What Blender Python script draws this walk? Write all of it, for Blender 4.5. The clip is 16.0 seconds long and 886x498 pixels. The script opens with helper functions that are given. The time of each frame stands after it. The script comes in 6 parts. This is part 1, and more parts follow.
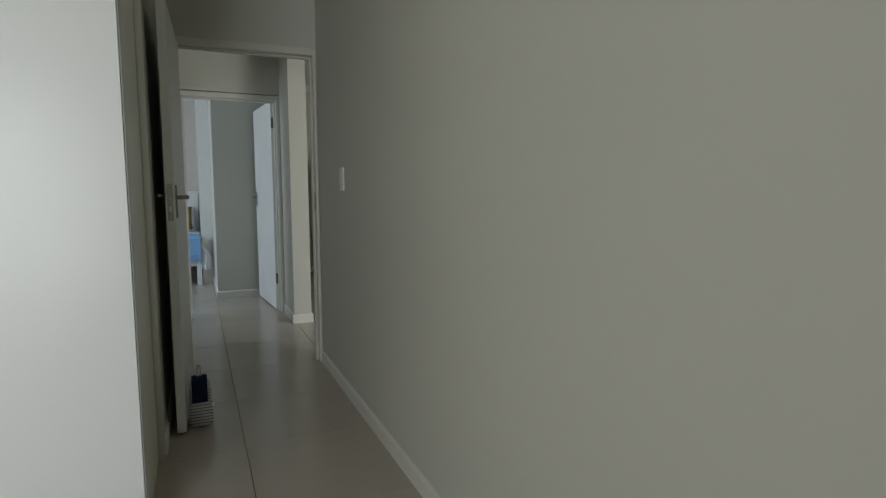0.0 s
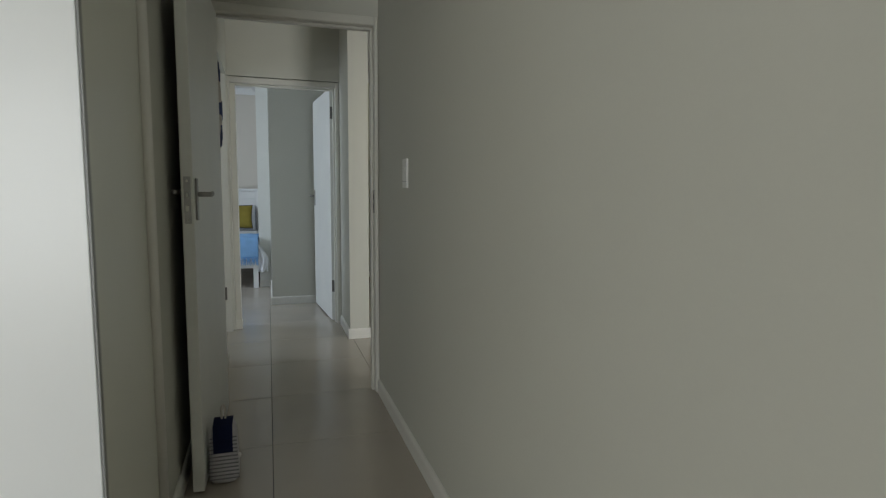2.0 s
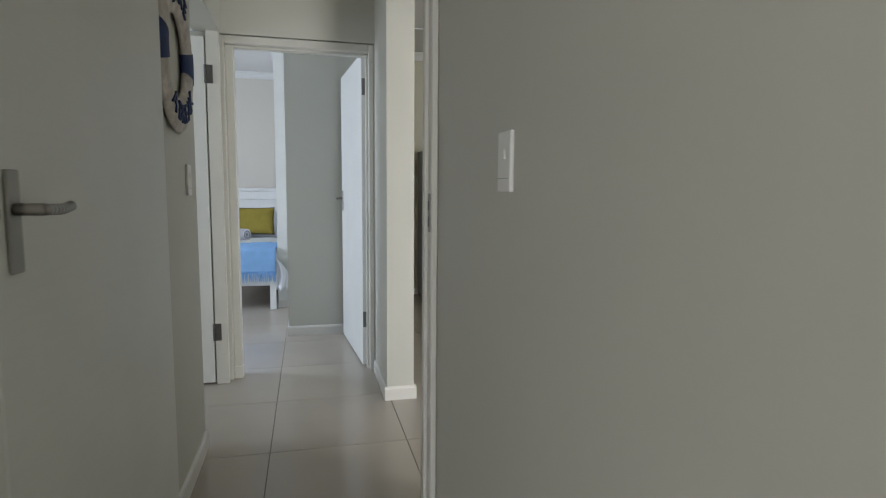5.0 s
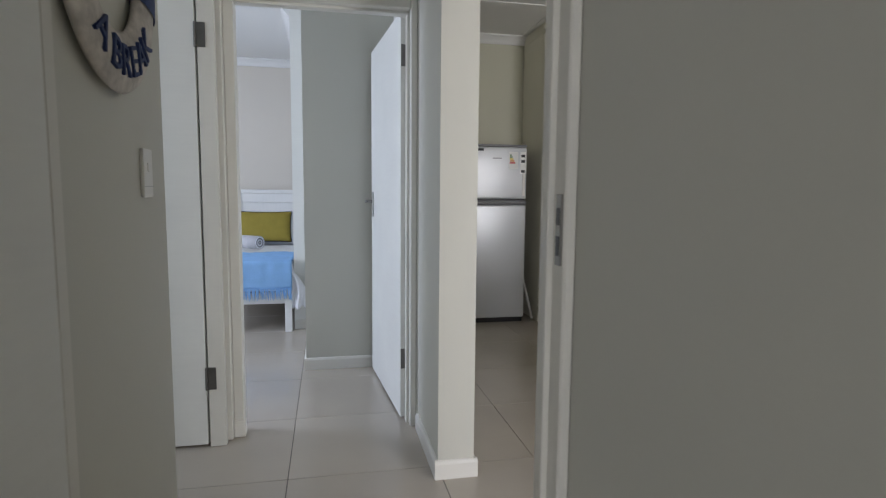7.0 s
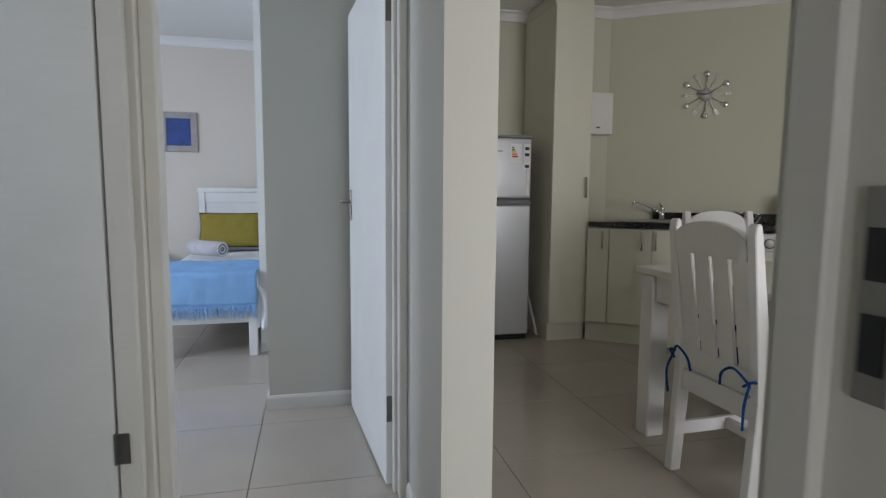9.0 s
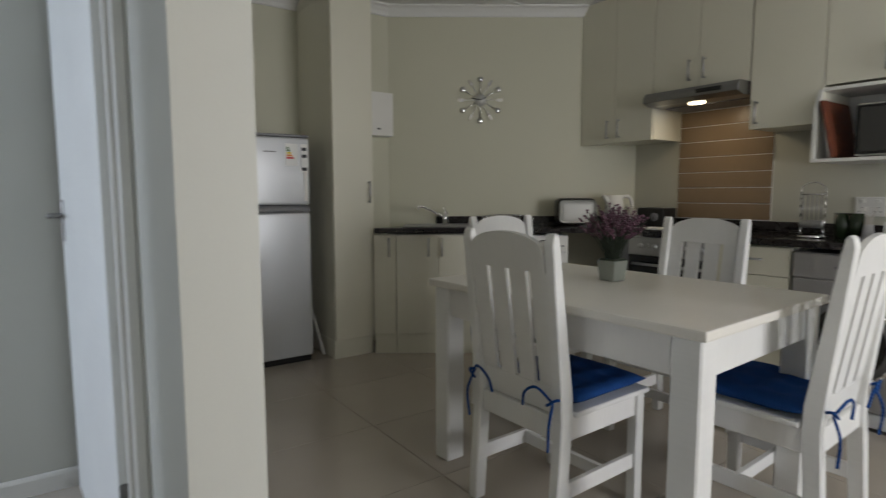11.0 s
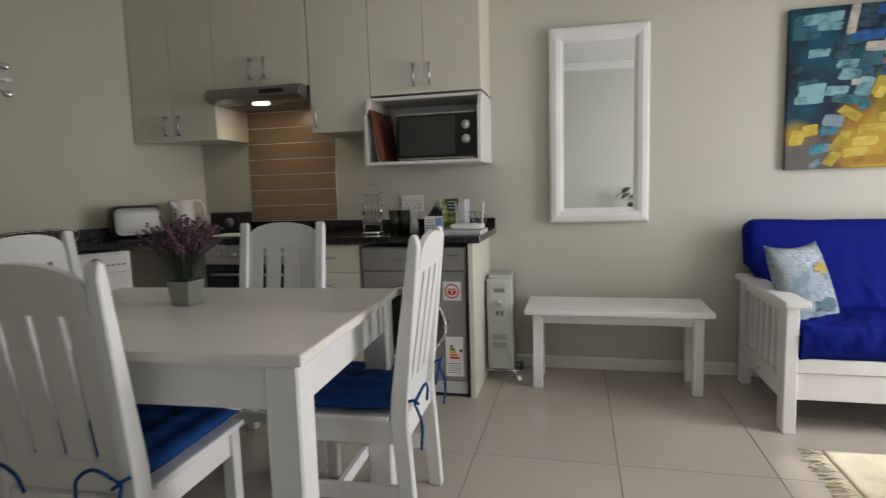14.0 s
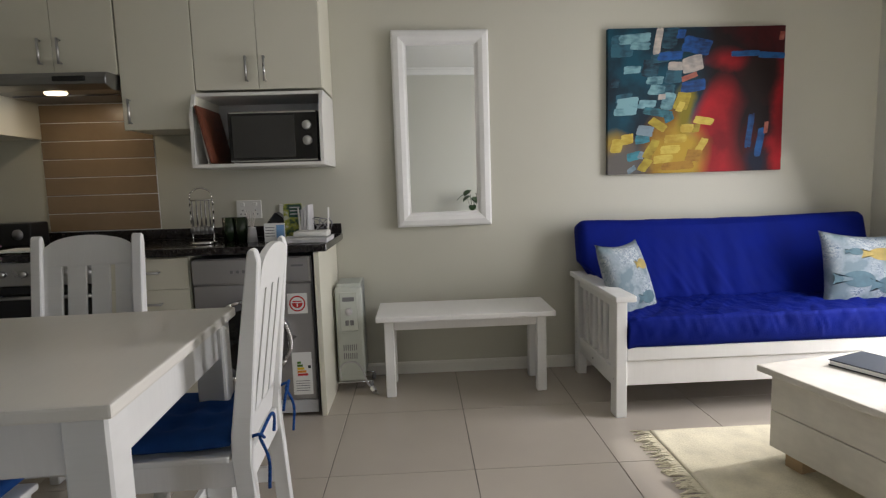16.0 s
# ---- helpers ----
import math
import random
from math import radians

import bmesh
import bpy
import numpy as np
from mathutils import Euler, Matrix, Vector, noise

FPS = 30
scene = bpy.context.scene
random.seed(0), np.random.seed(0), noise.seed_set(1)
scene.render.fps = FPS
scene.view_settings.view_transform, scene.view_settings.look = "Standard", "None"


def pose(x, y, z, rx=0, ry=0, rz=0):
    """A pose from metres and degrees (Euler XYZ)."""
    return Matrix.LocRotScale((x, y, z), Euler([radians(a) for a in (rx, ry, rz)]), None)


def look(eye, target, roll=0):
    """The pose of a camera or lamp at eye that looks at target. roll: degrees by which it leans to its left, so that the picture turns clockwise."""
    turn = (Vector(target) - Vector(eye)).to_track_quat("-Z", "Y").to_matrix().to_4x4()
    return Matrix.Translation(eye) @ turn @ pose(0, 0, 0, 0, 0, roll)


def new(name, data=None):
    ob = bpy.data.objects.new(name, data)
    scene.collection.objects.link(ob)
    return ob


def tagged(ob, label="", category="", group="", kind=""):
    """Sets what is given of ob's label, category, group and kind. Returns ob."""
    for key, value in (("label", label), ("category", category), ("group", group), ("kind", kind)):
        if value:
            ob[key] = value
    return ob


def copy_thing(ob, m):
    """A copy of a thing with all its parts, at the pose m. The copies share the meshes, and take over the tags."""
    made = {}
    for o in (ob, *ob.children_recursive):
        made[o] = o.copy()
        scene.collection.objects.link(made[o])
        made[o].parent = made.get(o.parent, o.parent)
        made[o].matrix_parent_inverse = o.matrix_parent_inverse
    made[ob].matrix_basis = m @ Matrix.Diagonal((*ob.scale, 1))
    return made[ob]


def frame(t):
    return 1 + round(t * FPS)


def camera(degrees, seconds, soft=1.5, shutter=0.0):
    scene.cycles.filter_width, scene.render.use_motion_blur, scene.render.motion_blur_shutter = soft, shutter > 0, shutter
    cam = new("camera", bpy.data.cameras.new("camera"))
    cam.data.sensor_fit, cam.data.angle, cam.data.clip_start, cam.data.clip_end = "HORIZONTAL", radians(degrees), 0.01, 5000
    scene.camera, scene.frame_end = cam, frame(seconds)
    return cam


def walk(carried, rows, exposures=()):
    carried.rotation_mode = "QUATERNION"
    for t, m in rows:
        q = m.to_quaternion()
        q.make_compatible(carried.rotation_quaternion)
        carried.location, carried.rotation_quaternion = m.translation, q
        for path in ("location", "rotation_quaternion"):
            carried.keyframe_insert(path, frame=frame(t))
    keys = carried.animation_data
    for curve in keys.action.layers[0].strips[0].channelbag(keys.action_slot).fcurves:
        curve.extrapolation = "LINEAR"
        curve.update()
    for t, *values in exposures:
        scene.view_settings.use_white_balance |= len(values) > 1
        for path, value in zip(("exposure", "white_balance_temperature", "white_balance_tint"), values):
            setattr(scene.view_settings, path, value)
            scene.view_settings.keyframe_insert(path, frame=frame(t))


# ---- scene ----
cam = camera(76.6, 16.0, 1.2, 0.5)
PATH = [
    (0, (0.494, 0.293, 1.137), (1.296, 2.114, 0.93), -0.1),
    (0.5, (0.58, 0.392, 1.136), (1.282, 2.253, 0.927), 0.0),
    (1, (0.596, 0.56, 1.123), (1.246, 2.44, 0.914), 0.2),
    (1.5, (0.602, 0.746, 1.131), (1.222, 2.636, 0.923), 0.3),
    (2, (0.662, 0.946, 1.126), (1.253, 2.846, 0.92), 0.4),
    (2.5, (0.708, 1.142, 1.131), (1.269, 3.05, 0.92), 0.4),
    (3, (0.713, 1.363, 1.134), (1.242, 3.281, 0.924), 0.4),
    (3.5, (0.725, 1.575, 1.135), (1.24, 3.496, 0.926), 0.5),
    (4, (0.773, 1.805, 1.137), (1.273, 3.73, 0.928), 0.5),
    (6.5, (0.842, 2.84, 1.145), (1.264, 4.784, 0.935), 0.5),
    (7, (0.818, 3.076, 1.13), (1.222, 5.024, 0.928), 0.5),
    (7.5, (0.82, 3.263, 1.114), (1.217, 5.213, 0.914), 0.5),
    (8, (0.85, 3.466, 1.108), (1.243, 5.417, 0.916), 0.6),
    (8.2, (0.87, 3.531, 1.109), (1.256, 5.483, 0.914), 0.6),
    (10.3, (0.953, 3.978, 1.144), (1.798, 5.779, 0.939), 0.1),
    (10.5, (0.997, 4.01, 1.136), (1.927, 5.769, 0.938), 0.1),
    (11, (1.05, 4.068, 1.145), (2.195, 5.695, 0.95), -0.1),
    (11.5, (1.086, 4.123, 1.152), (2.455, 5.568, 0.953), -0.5),
    (12, (1.089, 4.149, 1.165), (2.65, 5.383, 0.96), -0.8),
    (12.5, (1.09, 4.164, 1.178), (2.797, 5.184, 0.967), -1.2),
    (13, (1.117, 4.179, 1.175), (2.924, 5.008, 0.964), -1.4),
    (13.5, (1.174, 4.189, 1.171), (3.055, 4.835, 0.957), -1.6),
    (14, (1.265, 4.208, 1.169), (3.198, 4.675, 0.951), -1.7),
    (14.5, (1.328, 4.226, 1.163), (3.296, 4.507, 0.943), -1.8),
    (15, (1.355, 4.229, 1.175), (3.338, 4.349, 0.949), -1.9),
    (15.5, (1.369, 4.235, 1.182), (3.356, 4.225, 0.953), -1.9),
    (16, (1.376, 4.241, 1.183), (3.361, 4.161, 0.955), -1.8),
]
walk(cam, [(t, look(eye, target, roll)) for t, eye, target, roll in PATH],
     [(0, -1.02, 6300, 5), (1.5, -0.97, 6300, 6), (3.2, -0.32, 6600, 4), (4.2, -0.20, 6400, 7), (6.3, -0.20, 6200, 13), (8.2, -0.34, 6150, 14),
      (10.5, -0.48, 6180, 11), (12.5, -0.33, 6280, 12), (14, -0.47, 6280, 13), (16, -0.64, 6270, 14)])
# ---------------- light ----------------
world = bpy.data.worlds.new("sky")
scene.world = world
world.use_nodes = True
wn = world.node_tree
wn.nodes.clear()
w_out = wn.nodes.new("ShaderNodeOutputWorld")
w_bg = wn.nodes.new("ShaderNodeBackground")
w_sky = wn.nodes.new("ShaderNodeTexSky")
w_sky.sky_type = "NISHITA"
w_sky.sun_disc = False
w_sky.sun_elevation, w_sky.sun_rotation = radians(43), radians(168)
w_bg.inputs["Strength"].default_value = 0.12
wn.links.new(w_sky.outputs[0], w_bg.inputs[0])
wn.links.new(w_bg.outputs[0], w_out.inputs[0])


def window_light(name, eye, target, w, h, watts, color):
    lamp = bpy.data.lights.new(name, "AREA")
    lamp.shape, lamp.size, lamp.size_y = "RECTANGLE", w, h
    lamp.energy, lamp.color = watts, color
    ob = new(name, lamp)
    ob.matrix_world = look(eye, target)
    return ob


window_light("living_door_light", (3.40, 1.42, 1.15), (2.75, 3.9, 0.0), 1.2, 1.9, 106, (1.0, 0.975, 0.95))
window_light("bedroom_window_light", (-2.62, 6.55, 1.5), (0, 7.0, 0.9), 1.4, 1.2, 92, (0.75, 0.83, 1.0))
window_light("bathroom_window_light", (-1.42, 4.9, 1.6), (0, 5.2, 1.2), 0.6, 0.7, 15, (0.80, 0.88, 1.0))
window_light("first_room_window_light", (-1.0, -1.93, 1.10), (-0.3, 2.0, 0.45), 1.5, 1.7, 138, (0.97, 0.967, 0.985))
sun = bpy.data.lights.new("sun", "SUN")
sun.energy, sun.angle, sun.color = 2.7, radians(1.5), (1.0, 0.95, 0.86)
new("sun", sun).matrix_world = look((0, 0, 0), (-0.22, 1.0, -0.96))
spot = bpy.data.lights.new("hood_bulb", "AREA")
spot.shape, spot.size, spot.size_y, spot.energy, spot.color = "RECTANGLE", 0.10, 0.05, 1.1, (1.0, 0.78, 0.5)
new("hood_bulb", spot).matrix_world = look((4.50, 6.12, 1.705), (4.62, 6.12, 0.9))

# ---------------- materials ----------------


def material(name, color, rough=0.5, metal=0.0, vary=0.06, scale=6.0, bump=0.0, bump_scale=60.0, coat=0.0, per_object=0.0, per_island=0.0, spec=0.5, placed=False):
    """Plain surface with broad and fine variation of colour and gloss, and a fine relief."""
    m = bpy.data.materials.new(name)
    m.use_nodes = True
    nt = m.node_tree
    b = nt.nodes["Principled BSDF"]
    b.inputs["Metallic"].default_value = metal
    b.inputs["Coat Weight"].default_value = coat
    b.inputs["Specular IOR Level"].default_value = spec
    tc = nt.nodes.new("ShaderNodeTexCoord")
    where = nt.nodes.new("ShaderNodeNewGeometry").outputs["Position"] if placed else tc.outputs["Object"]
    big = nt.nodes.new("ShaderNodeTexNoise")
    big.inputs["Scale"].default_value = scale
    big.inputs["Detail"].default_value = 5
    nt.links.new(where, big.inputs["Vector"])
    fine = nt.nodes.new("ShaderNodeTexNoise")
    fine.inputs["Scale"].default_value = bump_scale
    fine.inputs["Detail"].default_value = 4
    nt.links.new(where, fine.inputs["Vector"])
    mixed = nt.nodes.new("ShaderNodeMath")
    mixed.operation = "MULTIPLY_ADD"
    nt.links.new(fine.outputs["Fac"], mixed.inputs[0])
    mixed.inputs[1].default_value = 0.35
    nt.links.new(big.outputs["Fac"], mixed.inputs[2])
    last = mixed.outputs[0]
    if per_object or per_island:
        if per_object:
            src = nt.nodes.new("ShaderNodeObjectInfo").outputs["Random"]
        else:
            src = nt.nodes.new("ShaderNodeNewGeometry").outputs["Random Per Island"]
        add = nt.nodes.new("ShaderNodeMath")
        add.operation = "MULTIPLY_ADD"
        nt.links.new(src, add.inputs[0])
        add.inputs[1].default_value = per_object or per_island
        nt.links.new(last, add.inputs[2])
        last = add.outputs[0]
    ramp = nt.nodes.new("ShaderNodeMapRange")
    ramp.inputs["From Min"].default_value, ramp.inputs["From Max"].default_value = 0.35, 1.05
    ramp.inputs["To Min"].default_value, ramp.inputs["To Max"].default_value = 1 - vary, 1 + vary
    nt.links.new(last, ramp.inputs["Value"])
    tint = nt.nodes.new("ShaderNodeMix")
    tint.data_type, tint.blend_type = "RGBA", "MULTIPLY"
    tint.inputs["Factor"].default_value = 1.0
    tint.inputs["A"].default_value = (*color, 1)
    nt.links.new(ramp.outputs[0], tint.inputs["B"])
    nt.links.new(tint.outputs["Result"], b.inputs["Base Color"])
    rr = nt.nodes.new("ShaderNodeMapRange")
    rr.inputs["To Min"].default_value, rr.inputs["To Max"].default_value = max(0.02, rough - 0.07), min(1, rough + 0.07)
    nt.links.new(big.outputs["Fac"], rr.inputs["Value"])
    nt.links.new(rr.outputs[0], b.inputs["Roughness"])
    if bump:
        bp = nt.nodes.new("ShaderNodeBump")
        bp.inputs["Strength"].default_value = bump
        bp.inputs["Distance"].default_value = 0.004
        nt.links.new(fine.outputs["Fac"], bp.inputs["Height"])
        nt.links.new(bp.outputs[0], b.inputs["Normal"])
    return m


def wood_paint(name, color, rough=0.4, bump=0.12, vary=0.05, stretch=(3, 3, 40)):
    """Paint over timber: the long grain shows faintly through it."""
    m = material(name, color, rough, 0, vary, 4, bump, 14)
    nt = m.node_tree
    mp = nt.nodes.new("ShaderNodeMapping")
    mp.inputs["Scale"].default_value = stretch
    tc = [n for n in nt.nodes if n.type == "TEX_COORD"][0]
    nt.links.new(tc.outputs["Object"], mp.inputs["Vector"])
    for n in nt.nodes:
        if n.type == "TEX_NOISE" and n.inputs["Scale"].default_value == 14:
            n.inputs["Scale"].default_value = 2.2
            nt.links.new(mp.outputs[0], n.inputs["Vector"])
    return m


def glow(name, color, strength):
    m = bpy.data.materials.new(name)
    m.use_nodes = True
    b = m.node_tree.nodes["Principled BSDF"]
    b.inputs["Emission Color"].default_value = (*color, 1)
    b.inputs["Emission Strength"].default_value = strength
    b.inputs["Base Color"].default_value = (*color, 1)
    return m


# Kitchen walls: colour yellowed for bounced light and the hood lamp's warmth.
M_WALL_WARM = material("bounce_warmed_wall_paint", (0.585, 0.575, 0.455), 0.6, vary=0.035, scale=1.3, bump=0.035, bump_scale=160)
M_WALL = material("wall_paint", (0.59, 0.585, 0.52), 0.6, vary=0.035, scale=1.3, bump=0.035, bump_scale=160)
M_LIVING = material("living_wall_paint", (0.56, 0.55, 0.465), 0.6, vary=0.035, scale=1.3, bump=0.035, bump_scale=160)
# Bedroom back wall only: the light on it is put into a paler, warmer colour.
M_BEDWALL_LIT = material("lit_bedroom_wall_paint", (0.66, 0.615, 0.54), 0.6, vary=0.035, scale=1.3, bump=0.035, bump_scale=160)
M_CEIL = material("ceiling_paint", (0.78, 0.78, 0.76), 0.8, vary=0.03, scale=1.0, bump=0.05, bump_scale=120)
M_TRIM = wood_paint("trim_enamel", (0.76, 0.745, 0.69), 0.38, bump=0.05)
M_FRAME = wood_paint("frame_enamel", (0.70, 0.685, 0.62), 0.42, bump=0.06)
M_DOOR = wood_paint("door_enamel", (0.77, 0.775, 0.735), 0.4, bump=0.05)
M_TILE = material("porcelain_tile", (0.45, 0.405, 0.345), 0.20, vary=0.08, scale=1.7, bump=0.015, bump_scale=240, per_object=0.2, placed=True)
M_GROUT = material("grout", (0.13, 0.12, 0.11), 0.85, vary=0.15, scale=9, bump=0.2)
M_MELA = material("white_melamine", (0.72, 0.70, 0.585), 0.33, vary=0.025, scale=2, bump=0.02, bump_scale=200)
M_WARD = material("wardrobe_melamine", (0.80, 0.81, 0.80), 0.32, vary=0.02, scale=2, bump=0.02, bump_scale=200)
M_PANEL = material("cream_panel_melamine", (0.74, 0.74, 0.66), 0.36, vary=0.03, scale=2, bump=0.02, bump_scale=200)
M_EDGE = material("grey_edging", (0.30, 0.30, 0.29), 0.4, vary=0.05)
M_GRANITE = material("black_granite", (0.018, 0.015, 0.015), 0.12, vary=0.5, scale=50, bump=0.0, bump_scale=300)
M_STEEL = material("brushed_steel", (0.52, 0.52, 0.52), 0.30, 1.0, vary=0.05, scale=8, bump=0.03, bump_scale=200)
M_HINGE = material("dull_hinge_steel", (0.20, 0.195, 0.185), 0.42, 1.0, vary=0.15, scale=30, bump=0.05, bump_scale=200)
M_LEVER = material("satin_handle_steel", (0.33, 0.32, 0.30), 0.34, 1.0, vary=0.08, scale=12, bump=0.03, bump_scale=200)
M_HOOD = material("dark_steel", (0.30, 0.30, 0.30), 0.32, 1.0, vary=0.06, scale=8, bump=0.03, bump_scale=200)
M_CLOCK = material("pale_silver_dial", (0.52, 0.52, 0.49), 0.5, 0.2, vary=0.06)
M_HEATER = material("grey_green_enamel", (0.56, 0.59, 0.54), 0.32, vary=0.04, scale=3)
M_CHROME = material("chrome", (0.75, 0.75, 0.75), 0.08, 1.0, vary=0.02)
M_DRYER = material("dark_silver_enamel", (0.38, 0.37, 0.36), 0.30, 0.5, vary=0.05, scale=3, bump=0.02, bump_scale=200)
M_SILVER = material("silver_enamel", (0.60, 0.615, 0.635), 0.34, 0.2, vary=0.04, scale=3, bump=0.02, bump_scale=200)
M_GREYPLAS = material("grey_plastic", (0.20, 0.20, 0.21), 0.4, vary=0.05)
M_BLACK = material("black_plastic", (0.015, 0.015, 0.016), 0.3, vary=0.1)
M_BLACKGLASS = material("black_glass", (0.012, 0.012, 0.012), 0.06, vary=0.1)
M_MWGLASS = material("microwave_glass", (0.045, 0.044, 0.042), 0.12, vary=0.1)
M_WPLAS = material("white_plastic", (0.78, 0.77, 0.73), 0.35, vary=0.02)
M_FURN = wood_paint("white_furniture_paint", (0.80, 0.80, 0.78), 0.36, bump=0.16, vary=0.06)
M_FURNX = wood_paint("white_board_paint", (0.80, 0.80, 0.78), 0.36, bump=0.16, vary=0.06, stretch=(40, 3, 3))
M_TABLE = wood_paint("cream_white_table_paint", (0.80, 0.775, 0.71), 0.30, bump=0.08, vary=0.05, stretch=(3, 40, 3))
M_FURNY = wood_paint("white_plank_paint", (0.80, 0.79, 0.77), 0.38, bump=0.14, vary=0.06, stretch=(3, 40, 3))
M_CUSH = material("blue_cotton", (0.014, 0.058, 0.21), 0.85, vary=0.25, scale=14, bump=0.35, bump_scale=260, spec=0.12)
M_FUTON = material("royal_blue_cover", (0.002, 0.010, 0.17), 0.8, vary=0.18, scale=7, bump=0.3, bump_scale=200, spec=0.12)
M_RUG = material("cream_weave", (0.72, 0.67, 0.51), 0.95, vary=0.2, scale=9, bump=0.8, bump_scale=120, spec=0.12)
M_TILEB = material("beige_wall_tile", (0.27, 0.19, 0.115), 0.30, vary=0.12, scale=6, bump=0.05, bump_scale=30, per_object=0.15)
M_BLANKET = material("light_blue_throw", (0.26, 0.47, 0.78), 0.9, vary=0.12, scale=11, bump=0.5, bump_scale=140, spec=0.12)
M_SHEET = material("white_linen", (0.80, 0.81, 0.84), 0.85, vary=0.04, scale=6, bump=0.2, bump_scale=90, spec=0.12)
M_OLIVE = material("olive_cotton", (0.30, 0.24, 0.05), 0.85, vary=0.12, scale=12, bump=0.4, bump_scale=200, spec=0.12)
M_TOWEL = material("grey_towel", (0.55, 0.54, 0.55), 0.95, vary=0.15, scale=20, bump=0.7, bump_scale=160, spec=0.12)
M_NAVY = material("navy_felt", (0.012, 0.017, 0.05), 0.9, vary=0.2, scale=20, bump=0.4, bump_scale=200, spec=0.12)
M_ROPE = material("white_worn_wood", (0.58, 0.54, 0.49), 0.75, vary=0.4, scale=22, bump=0.5, bump_scale=60)
M_GREEN = material("leaf_green", (0.045, 0.062, 0.042), 0.6, vary=0.35, scale=20)
M_LAV = material("lavender_bloom", (0.17, 0.09, 0.125), 0.85, vary=0.3, scale=30, spec=0.12)
M_RED = material("red_print", (0.55, 0.03, 0.03), 0.5)
M_ORANGE = material("orange_print", (0.7, 0.25, 0.02), 0.5)
M_YELLOW = material("yellow_print", (0.75, 0.55, 0.03), 0.5)
M_LIME = material("green_print", (0.07, 0.18, 0.03), 0.5, vary=0.5, scale=40)
M_PAPER = material("white_paper", (0.82, 0.82, 0.80), 0.6, vary=0.02)
M_INK = material("dark_ink", (0.03, 0.03, 0.035), 0.6)
M_WICKER = material("brown_tray", (0.16, 0.045, 0.02), 0.5, vary=0.4, scale=30, bump=0.4, bump_scale=90)
M_MIRROR = bpy.data.materials.new("silvered_glass")
M_MIRROR.use_nodes = True
mirror_bsdf = M_MIRROR.node_tree.nodes["Principled BSDF"]
mirror_bsdf.inputs["Base Color"].default_value = (0.84, 0.87, 0.86, 1)
mirror_bsdf.inputs["Metallic"].default_value, mirror_bsdf.inputs["Roughness"].default_value = 1.0, 0.0

# ---------------- mesh helpers ----------------


def box(bm, x0, x1, y0, y1, z0, z1, bevel=0.0, seg=1, m=None):
    """A block between two corners, with rounded edges."""
    r = bmesh.ops.create_cube(bm, size=1.0)
    vs = r["verts"]
    for v in vs:
        v.co = Vector(((x0 + x1) / 2 + v.co.x * (x1 - x0), (y0 + y1) / 2 + v.co.y * (y1 - y0), (z0 + z1) / 2 + v.co.z * (z1 - z0)))
    if bevel:
        es = list({e for v in vs for e in v.link_edges})
        made = bmesh.ops.bevel(bm, geom=es, offset=bevel, segments=seg, profile=0.6, affect="EDGES")
        vs = list({v for f in made["faces"] for v in f.verts})
    if m is not None:
        bmesh.ops.transform(bm, matrix=m, verts=vs)
    return vs


def rod(bm, a, b, r, r2=None, seg=12):
    """A round bar from a to b."""
    a, b = Vector(a), Vector(b)
    d = b - a
    mat = Matrix.Translation((a + b) / 2) @ d.to_track_quat("Z", "Y").to_matrix().to_4x4()
    return bmesh.ops.create_cone(bm, cap_ends=True, segments=seg, radius1=r, radius2=r if r2 is None else r2, depth=d.length, matrix=mat)["verts"]


def curve(pts, n=5):
    """A smooth line through the points."""
    p = [Vector(q) for q in pts]
    p = [p[0] * 2 - p[1]] + p + [p[-1] * 2 - p[-2]]
    out = []
    for i in range(1, len(p) - 2):
        a, b, c, d_ = p[i - 1:i + 3]
        for k in range(n):
            t = k / n
            out.append(0.5 * (2 * b + (c - a) * t + (2 * a - 5 * b + 4 * c - d_) * t * t + (3 * b - a - 3 * c + d_) * t ** 3))
    return out + [p[-2]]


def tube(bm, pts, r, seg=8):
    pts = curve(pts) if len(pts) > 2 and len(pts) < 17 else [Vector(q) for q in pts]
    for a, b in zip(pts, pts[1:]):
        rod(bm, a, b, r, seg=seg)
    for p in pts[1:-1]:
        bmesh.ops.create_icosphere(bm, subdivisions=1, radius=r, matrix=Matrix.Translation(p))


def ball(bm, c, r, s=(1, 1, 1), sub=2):
    bmesh.ops.create_icosphere(bm, subdivisions=sub, radius=r, matrix=Matrix.Translation(c) @ Matrix.Diagonal((*s, 1)))


def prism(bm, pts, axis, a, b, bevel=0.0):
    """A flat outline (list of pairs) pushed along an axis from a to b."""
    def at(p, c):
        return {"x": (c, p[0], p[1]), "y": (p[0], c, p[1]), "z": (p[0], p[1], c)}[axis]
    lo = [bm.verts.new(at(p, a)) for p in pts]
    hi = [bm.verts.new(at(p, b)) for p in pts]
    n = len(pts)
    fs = [bm.faces.new(lo), bm.faces.new(list(reversed(hi)))]
    fs += [bm.faces.new((lo[i], hi[i], hi[(i + 1) % n], lo[(i + 1) % n])) for i in range(n)]
    bmesh.ops.recalc_face_normals(bm, faces=fs)
    if bevel:
        es = list({e for f in fs for e in f.edges})
        bmesh.ops.bevel(bm, geom=es, offset=bevel, segments=1, profile=0.6, affect="EDGES")


